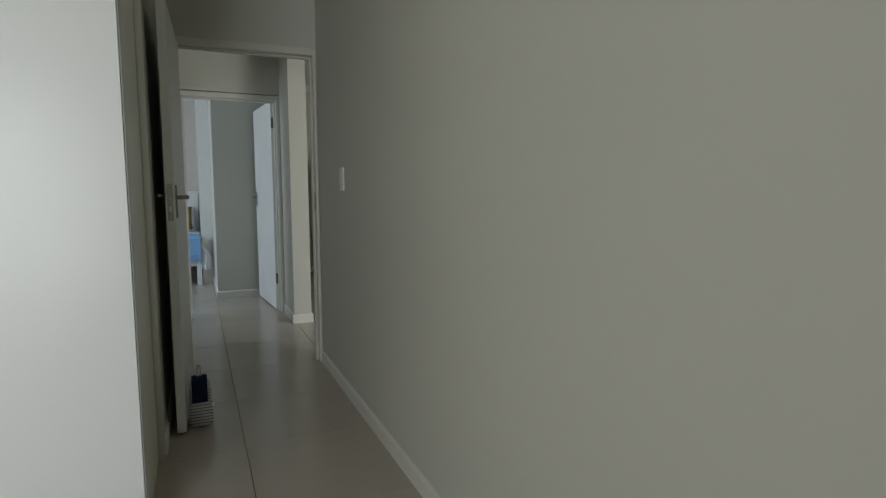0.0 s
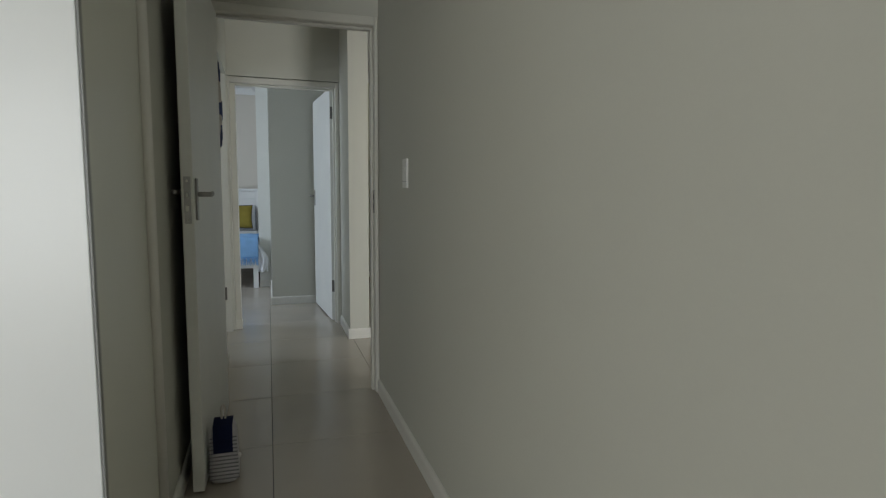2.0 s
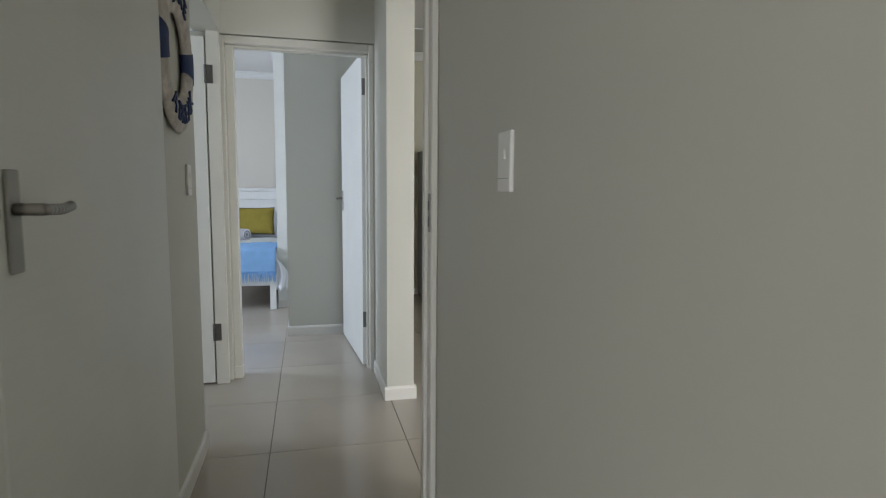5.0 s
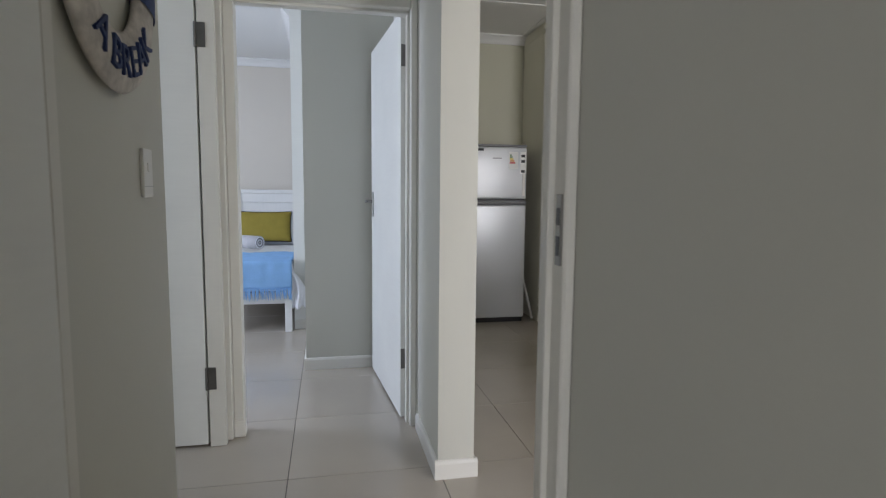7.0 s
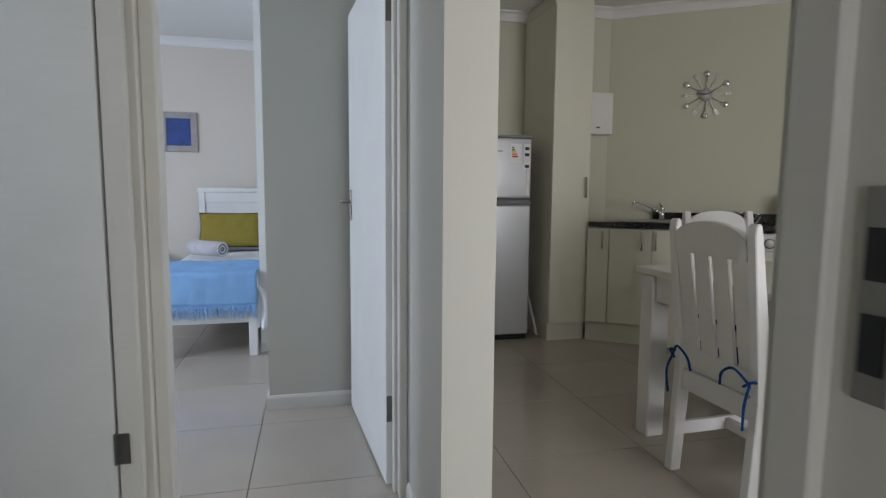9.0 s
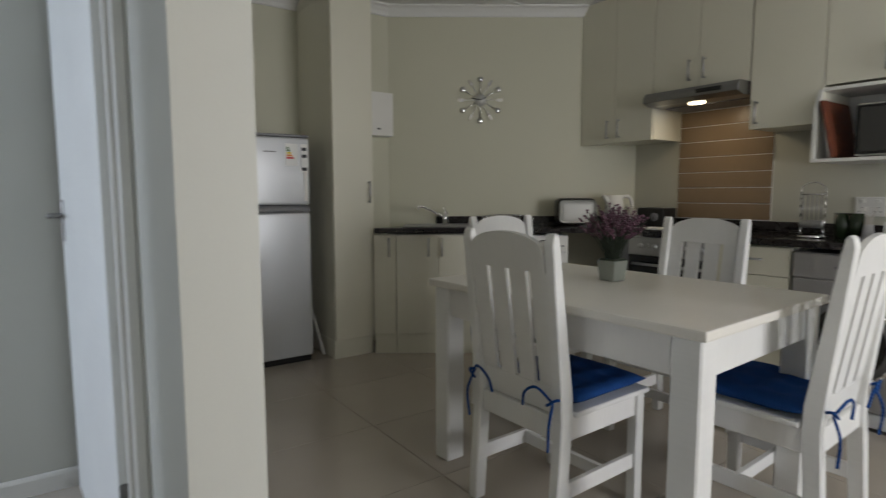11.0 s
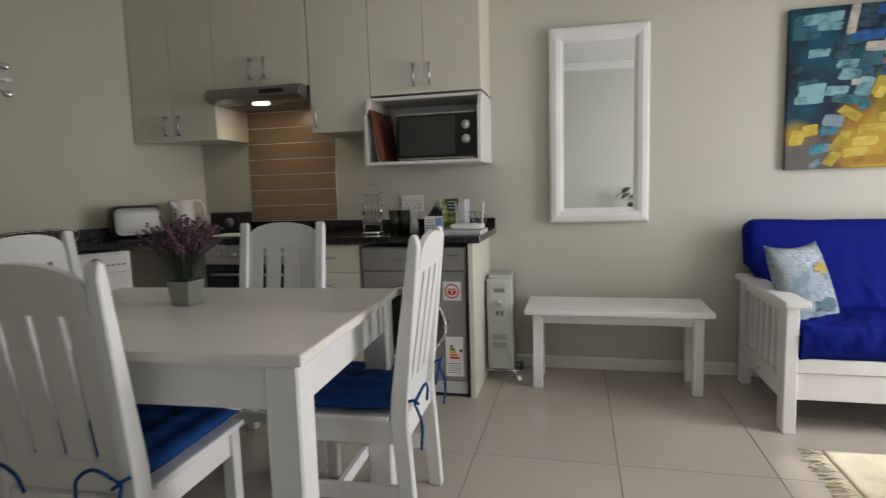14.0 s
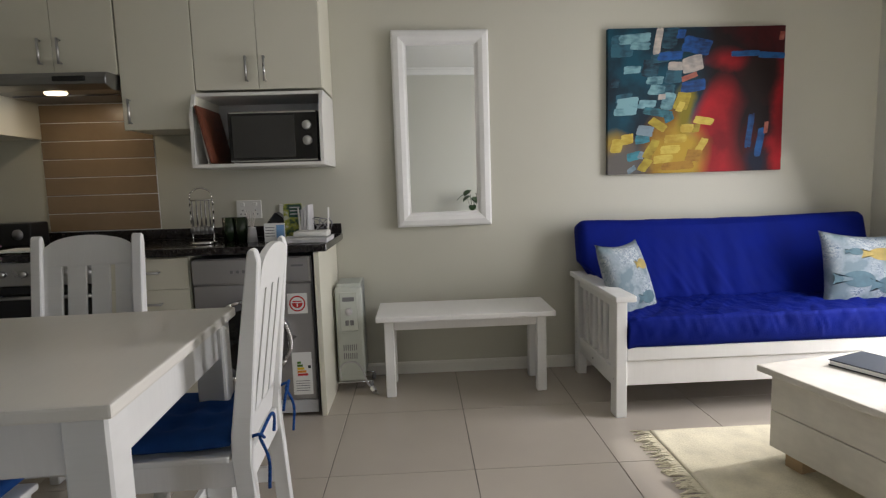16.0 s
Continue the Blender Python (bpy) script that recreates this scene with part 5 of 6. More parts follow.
nt.links.new(tcn.outputs["Object"], nz.inputs["Vector"])


def mth(op, a, b, c=None):
    n = nt.nodes.new("ShaderNodeMath")
    n.operation = op
    for i, v in enumerate((a, b, c)):
        if v is None:
            continue
        if isinstance(v, (int, float)):
            n.inputs[i].default_value = v
        else:
            nt.links.new(v, n.inputs[i])
    return n.outputs[0]


def step_(v, lo, hi):
    n = nt.nodes.new("ShaderNodeMapRange")
    n.inputs["From Min"].default_value, n.inputs["From Max"].default_value = lo, hi
    nt.links.new(v, n.inputs["Value"])
    return n.outputs[0]


def blend_(fac, a, b):
    n = nt.nodes.new("ShaderNodeMix")
    n.data_type = "RGBA"
    for i, v in (("A", a), ("B", b)):
        if isinstance(v, tuple):
            n.inputs[i].default_value = (*v, 1)
        else:
            nt.links.new(v, n.inputs[i])
    nt.links.new(fac, n.inputs["Factor"])
    return n.outputs["Result"]


wob = mth("MULTIPLY_ADD", nz.outputs["Fac"], 0.16, -0.08)
uu = mth("ADD", mth("MULTIPLY", sep.outputs["Y"], -1.0), wob)      # grows towards the far end of the canvas
vv = mth("ADD", sep.outputs["Z"], wob)
dark = blend_(step_(nz.outputs["Fac"], 0.4, 0.65), (0.008, 0.018, 0.03), (0.006, 0.07, 0.11))
redb = blend_(step_(nz.outputs["Fac"], 0.38, 0.62), (0.20, 0.006, 0.010), (0.42, 0.012, 0.018))
deep = blend_(step_(nz.outputs["Fac"], 0.42, 0.66), (0.012, 0.006, 0.007), (0.07, 0.005, 0.007))


def spot_(u0, v0, a, b, soft):
    """One inside an ellipse of the canvas, zero outside, with a soft rim."""
    du = mth("POWER", mth("MULTIPLY", mth("SUBTRACT", uu, (u0 - 0.5) * PW), 1 / a), 2.0)
    dv = mth("POWER", mth("MULTIPLY", mth("SUBTRACT", vv, (0.5 - v0) * PH), 1 / b), 2.0)
    return step_(mth("SQRT", mth("ADD", du, dv), 0), 1 + soft, 1 - soft)


c1 = blend_(step_(uu, 0.0, 0.10), dark, deep)
c1 = blend_(spot_(0.67, 0.24, 0.10, 0.05, 0.6), c1, redb)
c1 = blend_(spot_(0.65, 0.80, 0.165, 0.37, 0.16), c1, redb)
c1 = blend_(spot_(0.80, 0.72, 0.10, 0.26, 0.5), c1, deep)
c1 = blend_(spot_(0.99, 0.66, 0.075, 0.33, 0.3), c1, redb)
yel = blend_(step_(nz.outputs["Fac"], 0.4, 0.6), (0.26, 0.13, 0.015), (0.46, 0.30, 0.03))
c2 = blend_(spot_(0.37, 0.88, 0.20, 0.26, 0.22), c1, yel)
c2 = blend_(spot_(0.44, 0.55, 0.06, 0.12, 0.4), c2, (0.22, 0.18, 0.015))
c2 = blend_(spot_(0.05, 0.80, 0.07, 0.08, 0.5), c2, yel)
c2 = blend_(spot_(0.07, 0.95, 0.14, 0.13, 0.5), c2, (0.13, 0.12, 0.11))
c3 = blend_(spot_(0.86, 0.37, 0.11, 0.14, 0.3), c2, (0.018, 0.010, 0.009))
c3 = blend_(spot_(0.86, 0.92, 0.06, 0.10, 0.4), c3, (0.008, 0.012, 0.03))
nt.links.new(c3, bsdf.inputs["Base Color"])
bmpn = nt.nodes.new("ShaderNodeBump")
bmpn.inputs["Strength"].default_value, bmpn.inputs["Distance"].default_value = 0.3, 0.003
nt.links.new(nz.outputs["Fac"], bmpn.inputs["Height"])
nt.links.new(bmpn.outputs[0], bsdf.inputs["Normal"])
block("canvas", paint, mc, -0.034, 0.0, -PW / 2, PW / 2, -PH / 2, PH / 2, 0.002)


def oil(color, under):
    """Oil paint dragged thin: streaks of the colour over the colour beneath, each stroke a little different."""
    global nt
    m = bpy.data.materials.new("oil_paint")
    m.use_nodes = True
    nt = m.node_tree
    bs = nt.nodes["Principled BSDF"]
    bs.inputs["Roughness"].default_value = 0.55
    bs.inputs["Specular IOR Level"].default_value = 0.3
    tc = nt.nodes.new("ShaderNodeTexCoord")
    oi = nt.nodes.new("ShaderNodeObjectInfo")
    add = nt.nodes.new("ShaderNodeVectorMath")
    add.operation = "ADD"
    nt.links.new(tc.outputs["Object"], add.inputs[0])
    nt.links.new(oi.outputs["Random"], add.inputs[1])
    mp = nt.nodes.new("ShaderNodeMapping")
    mp.inputs["Scale"].default_value = (1, 0.28, 1)
    nt.links.new(add.outputs[0], mp.inputs["Vector"])
    fine = nt.nodes.new("ShaderNodeTexNoise")
    fine.inputs["Scale"].default_value, fine.inputs["Detail"].default_value = 60, 4
    nt.links.new(mp.outputs[0], fine.inputs["Vector"])
    wide = nt.nodes.new("ShaderNodeTexNoise")
    wide.inputs["Scale"].default_value, wide.inputs["Detail"].default_value = 14, 3
    nt.links.new(add.outputs[0], wide.inputs["Vector"])
    f = mth("ADD", mth("MULTIPLY", fine.outputs["Fac"], 0.35), mth("MULTIPLY", wide.outputs["Fac"], 0.65))
    f = mth("ADD", f, mth("MULTIPLY_ADD", oi.outputs["Random"], 0.2, -0.1))
    nt.links.new(blend_(step_(f, 0.34, 0.60), under, color), bs.inputs["Base Color"])
    bp = nt.nodes.new("ShaderNodeBump")
    bp.inputs["Strength"].default_value, bp.inputs["Distance"].default_value = 0.3, 0.002
    nt.links.new(fine.outputs["Fac"], bp.inputs["Height"])
    nt.links.new(bp.outputs[0], bs.inputs["Normal"])
    return m


layer = 0


def strokes(color, under, rows):
    """Palette-knife strokes: place across and down the canvas, length, breadth, tilt."""
    global layer
    mm = oil(color, under)
    for u, v, w, h, tilt in rows:
        bm = bmesh.new()
        n = 40
        sd = u * 31 + v * 17
        ct, st = math.cos(radians(tilt)), math.sin(radians(tilt))
        outl = []
        for i in range(n):
            th = 2 * math.pi * i / n
            c, s = math.cos(th), math.sin(th)
            rad = (abs(c) ** 9 + abs(s) ** 9) ** (-1 / 9)
            rad *= 1 + 0.12 * noise.noise(Vector((c * 1.7, s * 1.7, sd))) + 0.06 * noise.noise(Vector((c * 6, s * 6, sd)))
            px, pz = w / 2 * rad * c + 0.12 * h * s, h / 2 * rad * s
            qx, qz = px * ct - pz * st, px * st + pz * ct
            outl.append((max(-PW / 2, min(PW / 2, (0.5 - u) * PW - qx)), max(-PH / 2, min(PH / 2, (0.5 - v) * PH + qz))))
        layer += 1
        prism(bm, outl, "x", -0.0346 - layer * 0.00003, -0.0338)
        part("brush_stroke", bm, mm, paint)


NIGHT, SEA = (0.008, 0.02, 0.035), (0.02, 0.09, 0.13)
strokes((0.03, 0.12, 0.17), NIGHT, ((0.35, 0.07, 0.09, 0.12, 0), (0.04, 0.37, 0.05, 0.05, 0), (0.08, 0.12, 0.14, 0.13, 5), (0.24, 0.27, 0.10, 0.10, 0), (0.30, 0.20, 0.12, 0.06, 8), (0.37, 0.33, 0.10, 0.08, 5), (0.33, 0.42, 0.10, 0.06, 0), (0.09, 0.47, 0.10, 0.05, 8)))
strokes((0.22, 0.42, 0.47), SEA, ((0.15, 0.07, 0.20, 0.055, 4), (0.18, 0.12, 0.12, 0.045, -2), (0.135, 0.28, 0.10, 0.045, 2), (0.265, 0.355, 0.10, 0.045, 0), (0.275, 0.42, 0.095, 0.06, -6), (0.11, 0.51, 0.13, 0.07, 6), (0.10, 0.565, 0.14, 0.045, 2), (0.22, 0.515, 0.11, 0.05, 0), (0.34, 0.50, 0.075, 0.10, -10)))
strokes((0.05, 0.25, 0.32), (0.02, 0.07, 0.09), ((0.28, 0.575, 0.18, 0.045, -10), (0.345, 0.61, 0.06, 0.05, 30), (0.195, 0.755, 0.09, 0.055, 10), (0.15, 0.875, 0.09, 0.05, 15)))
strokes((0.20, 0.28, 0.33), (0.08, 0.12, 0.15), ((0.21, 0.70, 0.10, 0.06, -8), (0.19, 0.87, 0.035, 0.045, -10), (0.135, 0.97, 0.06, 0.03, 35)))
strokes((0.012, 0.10, 0.36), (0.008, 0.03, 0.10), ((0.35, 0.19, 0.15, 0.05, 3), (0.50, 0.125, 0.17, 0.095, -12), (0.48, 0.40, 0.15, 0.065, 8), (0.41, 0.045, 0.05, 0.05, 0)))
strokes((0.012, 0.10, 0.30), (0.01, 0.03, 0.10), ((0.775, 0.185, 0.18, 0.032, 0), (0.925, 0.20, 0.16, 0.036, -4), (0.81, 0.72, 0.038, 0.20, 4), (0.87, 0.80, 0.045, 0.17, 2)))
strokes((0.62, 0.55, 0.48), (0.34, 0.32, 0.30), ((0.28, 0.09, 0.045, 0.15, 2), (0.385, 0.26, 0.10, 0.05, 0), (0.475, 0.25, 0.13, 0.09, 14), (0.305, 0.468, 0.045, 0.032, 5)))
strokes((0.40, 0.14, 0.10), (0.20, 0.03, 0.02), ((0.905, 0.70, 0.025, 0.07, 5), (0.98, 0.07, 0.03, 0.05, 0), (0.46, 0.335, 0.10, 0.03, 20)))
strokes((0.46, 0.36, 0.04), (0.24, 0.16, 0.012), ((0.42, 0.50, 0.085, 0.10, -8), (0.285, 0.66, 0.11, 0.05, -32), (0.245, 0.83, 0.055, 0.12, -20), (0.21, 0.94, 0.055, 0.085, -25), (0.50, 0.69, 0.05, 0.05, 0)))
strokes((0.60, 0.47, 0.08), (0.42, 0.27, 0.025), ((0.41, 0.54, 0.04, 0.06, -15), (0.545, 0.64, 0.12, 0.045, -10), (0.45, 0.69, 0.08, 0.05, 0), (0.385, 0.76, 0.135, 0.05, 2), (0.355, 0.835, 0.12, 0.05, 3), (0.315, 0.90, 0.12, 0.048, 5), (0.11, 0.755, 0.075, 0.06, 12), (0.535, 0.81, 0.045, 0.09, -20), (0.05, 0.80, 0.07, 0.08, 0)))
strokes((0.38, 0.20, 0.02), (0.20, 0.09, 0.01), ((0.40, 0.95, 0.20, 0.05, 3), (0.49, 0.88, 0.09, 0.07, -6)))

bench = thing("bench", "low white painted wooden bench against the wall", "bench", (4.565, 4.005, 0), 0)
bm = bmesh.new()
box(bm, -0.20, 0.20, -0.495, 0.495, 0.446, 0.476, 0.006, 2)
part("top", bm, M_FURNY, bench)
for x in (-0.135, 0.11):
    for y in (-0.455, 0.40):
        block("leg", bench, M_FURN, x, x + 0.05, y, y + 0.055, 0, 0.445, 0.005)
for x in (-0.128, 0.122):
    block("apron", bench, M_FURNY, x, x + 0.02, -0.399, 0.399, 0.385, 0.445, 0.002)
for y in (-0.44, 0.42):
    block("apron", bench, M_FURNX, -0.084, 0.109, y, y + 0.02, 0.385, 0.445, 0.002)

heat = thing("oil_heater", "white oil-filled radiator heater on small castors", "heater", (4.56, 4.665, 0), 0)
for k in range(6):
    bm = bmesh.new()
    box(bm, 0.035 + k * 0.036, 0.051 + k * 0.036, -0.072, 0.072, 0.075, 0.635, 0.012, 2)
    part("fin", bm, M_HEATER, heat)
bm = bmesh.new()
box(bm, 0.0, 0.033, -0.078, 0.078, 0.06, 0.615, 0.016, 3)
part("control_box", bm, M_HEATER, heat, "pale control housing", True)
block("panel", heat, M_HEATER, -0.006, 0.002, -0.052, 0.052, 0.36, 0.59, 0.004)
block("display", heat, M_GREYPLAS, -0.0085, -0.004, -0.034, 0.034, 0.535, 0.56, 0.002)
bm = bmesh.new()
rod(bm, (-0.004, 0, 0.475), (-0.022, 0, 0.475), 0.022, 0.019, 20)
part("knob", bm, M_TOWEL, heat, "grey thermostat knob", True)
for s in (-0.015, 0.012):
    block("rocker", heat, M_GREYPLAS, -0.010, -0.004, s - 0.010, s + 0.010, 0.395, 0.425, 0.002)
for r in range(2):
    for k in range(7):
        block("vent", heat, M_GREYPLAS, -0.0015, 0.001, -0.036 + k * 0.012, -0.031 + k * 0.012, 0.245 - r * 0.05, 0.28 - r * 0.05, 0)
bm = bmesh.new()
tube(bm, [(-0.01, 0.06, 0.08), (-0.02, 0.065, 0.14), (-0.025, 0.03, 0.18), (-0.025, -0.03, 0.18), (-0.02, -0.065, 0.13), (-0.03, -0.09, 0.06), (-0.05, -0.12, 0.03)], 0.005, 6)
part("cord", bm, M_TOWEL, heat, "coiled grey power cord", True)
bm = bmesh.new()
rod(bm, (-0.05, -0.12, 0.032), (-0.075, -0.135, 0.02), 0.018, 0.014)
for q in (-0.008, 0.008):
    rod(bm, (-0.075, -0.135 + q, 0.02), (-0.098, -0.147 + q, 0.012), 0.003)
part("plug", bm, M_CHROME, heat)
for x in (0.03, 0.20):
    bm = bmesh.new()
    rod(bm, (x, -0.11, 0.045), (x, 0.11, 0.045), 0.007)
    part("axle", bm, M_CHROME, heat)
    for s in (-1, 1):
        bm = bmesh.new()
        rod(bm, (x, s * 0.10, 0.025), (x, s * 0.118, 0.025), 0.0245, seg=16)
        part("castor", bm, M_GREYPLAS, heat, "", True)

futon = thing("futon_couch", "white slatted wooden futon couch with blue cover", "couch", (4.02, 3.30, 0), 0)
FL = 1.88


def arm(y0):
    y1 = y0 - 0.055
    block("front_post", futon, M_FURN, -0.005, 0.075, y1, y0, 0, 0.595, 0.004)
    block("back_post", futon, M_FURN, 0.665, 0.735, y1, y0, 0, 0.595, 0.004)
    bm = bmesh.new()
    box(bm, -0.06, 0.76, y1 - 0.025, y0 + 0.022, 0.597, 0.627, 0.006, 2)
    part("arm_rest", bm, M_FURNX, futon)
    block("arm_rail", futon, M_FURNX, 0.076, 0.664, y1 + 0.012, y0 - 0.012, 0.545, 0.596, 0.002)
    block("lower_rail", futon, M_FURNX, 0.076, 0.664, y1 + 0.010, y0 - 0.010, 0.14, 0.235, 0.003)
    for k in range(6):
        x = 0.118 + k * 0.0905
        block("slat", futon, M_FURN, x, x + 0.041, y1 + 0.018, y0 - 0.018, 0.236, 0.544, 0.003)
    for x, z in ((0.035, 0.19), (0.38, 0.19), (0.70, 0.19), (0.70, 0.26)):
        bm = bmesh.new()
        rod(bm, (x, y0 + 0.001, z), (x, y0 - 0.006, z), 0.006)
        part("bolt", bm, M_STEEL, futon)


arm(0.0)
arm(-FL + 0.055)
block("front_rail", futon, M_FURNY, 0.012, 0.042, -FL + 0.056, -0.056, 0.16, 0.285, 0.003)
block("seat_rail", futon, M_FURNY, 0.002, 0.040, -FL + 0.056, -0.056, 0.288, 0.355, 0.004)
block("back_rail", futon, M_FURNY, 0.66, 0.69, -FL + 0.056, -0.056, 0.20, 0.33, 0.003)
for k in range(9):
    y = -0.16 - k * 0.19
    block("base_slat", futon, M_FURNX, 0.043, 0.659, y, y + 0.07, 0.31, 0.33, 0.002)


def seat_top(u, v):
    y = -0.062 - u * (FL - 0.125)
    s = v * 0.82
    wr = 0.012 * noise.noise(Vector((y * 7, v * 3, 2.0))) + 0.013 * noise.noise(Vector((y * 24 + v * 16, v * 5, 7.0))) + 0.009 * noise.noise(Vector((y * 55 - v * 20, v * 9, 1.0)))
    wr *= min(1, max(0, (s - 0.02) / 0.06))
    ed = min(u, 1 - u)
    rnd = 0.03 * max(0, 1 - ed / 0.03) ** 2
    if s < 0.17:
        return Vector((0.0 - 0.012 * math.sin(s / 0.17 * math.pi) + wr * 0.7, y, 0.358 + s * 0.88 - rnd * 0.3))
    x = s - 0.17
    return Vector((x + 0.02, y, 0.50 + 0.025 * (1 - x / 0.65) * 0 + wr - rnd - 0.02 * x))


part("seat_mattress", soft_sheet(190, 34, seat_top, 0.02), M_FUTON, futon, "crumpled royal blue seat cover", True)
bm = bmesh.new()
box(bm, 0.02, 0.62, -FL + 0.07, -0.07, 0.335, 0.475, 0.03, 2)
part("seat_core", bm, M_FUTON, futon)


def back_mattress():
    """A soft slab leaning back: a rounded section swept along the couch, closed round at both ends."""
    d, n = Vector((0.284, 0.959)), Vector((-0.959, 0.284))
    f0, f1, r = Vector((0.50, 0.455)), Vector((0.642, 0.958)), 0.055
    core = [f0 - n * r + d * r, f1 - n * r - d * r, f1 - n * 0.10 - d * r, f0 - n * 0.10 + d * r]
    ring_ = []
    for k in range(4):
        # corner arc from the face before to the face after
        a0 = (math.atan2(-d.y, -d.x), math.atan2(n.y, n.x), math.atan2(d.y, d.x), math.atan2(-n.y, -n.x))[k]
        for j in range(7):
            ang = a0 - radians(90) * j / 6
            ring_.append((core[k], Vector((math.cos(ang), math.sin(ang)))))
        cnt = (30, 6, 16, 6)[k]
        nd = ring_[-1][1]
        for j in range(1, cnt):
            ring_.append((core[k].lerp(core[(k + 1) % 4], j / cnt), nd))
    y0, y1, ny = 0.004, -FL + 0.115, 170
    bm = bmesh.new()
    loops_ = []
    for i in range(ny + 1):
        q = i / ny
        q = q + 0.018 * math.sin(2 * math.pi * q) * -1
        y = y0 + (y1 - y0) * q
        e = min(abs(y - y0), abs(y - y1))
        re = r if e >= r else math.sqrt(max(1e-6, r * r - (r - e) ** 2))
        lp = []
        for c, m in ring_:
            v = (c.y - 0.46) / 0.45
            fall = max(0.12, 1 - abs(q - 0.42) / 0.42) * max(0.1, min(1, 1.25 * (1 - v)))
            wr = 0.007 * noise.noise(Vector((y * 4, v * 2, 3.0)))
            wr += fall * (0.016 * noise.noise(Vector((y * 13 - v * 6 * (q - 0.35), v * 1.3, 5.0))) + 0.008 * noise.noise(Vector((y * 31 - v * 9, v * 2.5, 8.0))))
            sag = 0.012 * math.sin(math.pi * q) if m.y > 0.5 else 0
            p = c + m * (re + wr * min(1, e / 0.08))
            tuck = max(0.0, min(1.0, (0.70 - p.y) / 0.06))
            lp.append(bm.verts.new((p.x, min(y, y0 - 0.068 * tuck - 0.1 * (y0 - y) * tuck * (y > y0 - 0.15)), p.y - sag)))
        loops_.append(lp)
    nr = len(ring_)
    for i in range(ny):
        for j in range(nr):
            bm.faces.new((loops_[i][j], loops_[i][(j + 1) % nr], loops_[i + 1][(j + 1) % nr], loops_[i + 1][j]))
    bm.faces.new(loops_[0])
    bm.faces.new(loops_[-1][::-1])
    bmesh.ops.recalc_face_normals(bm, faces=bm.faces)
    return bm


part("back_mattress", back_mattress(), M_FUTON, futon, "royal blue back cover", True)

mp_ = bpy.data.materials.new("sea_print_cotton")
mp_.use_nodes = True
nt = mp_.node_tree
bsdf = nt.nodes["Principled BSDF"]
bsdf.inputs["Roughness"].default_value = 0.85
tcn = nt.nodes.new("ShaderNodeTexCoord")
vo = nt.nodes.new("ShaderNodeTexVoronoi")
vo.feature = "DISTANCE_TO_EDGE"
vo.inputs["Scale"].default_value = 42
nz = nt.nodes.new("ShaderNodeTexNoise")
nz.inputs["Scale"].default_value, nz.inputs["Detail"].default_value = 7, 5
nz2 = nt.nodes.new("ShaderNodeTexNoise")
nz2.inputs["Scale"].default_value, nz2.inputs["Detail"].default_value = 22, 4
mixv = nt.nodes.new("ShaderNodeVectorMath")
mixv.operation = "MULTIPLY_ADD"
mixv.inputs[1].default_value = (0.09, 0.05, 0.09)
nt.links.new(nz2.outputs["Color"], mixv.inputs[0])
nt.links.new(tcn.outputs["Object"], mixv.inputs[2])
nt.links.new(mixv.outputs[0], vo.inputs["Vector"])
nt.links.new(tcn.outputs["Object"], nz.inputs["Vector"])
base_ = blend_(step_(nz.outputs["Fac"], 0.40, 0.60), (0.13, 0.18, 0.21), (0.40, 0.44, 0.46))
lines_ = mth("MULTIPLY", step_(vo.outputs["Distance"], 0.10, 0.03), step_(nz.outputs["Fac"], 0.46, 0.54))
nt.links.new(blend_(lines_, base_, (0.05, 0.09, 0.15)), bsdf.inputs["Base Color"])
M_SEA = mp_
M_FISHY = material("ochre_print", (0.34, 0.26, 0.08), 0.85, vary=0.3, scale=20)
M_FISHB = material("slate_blue_print", (0.07, 0.13, 0.16), 0.85, vary=0.3, scale=20)


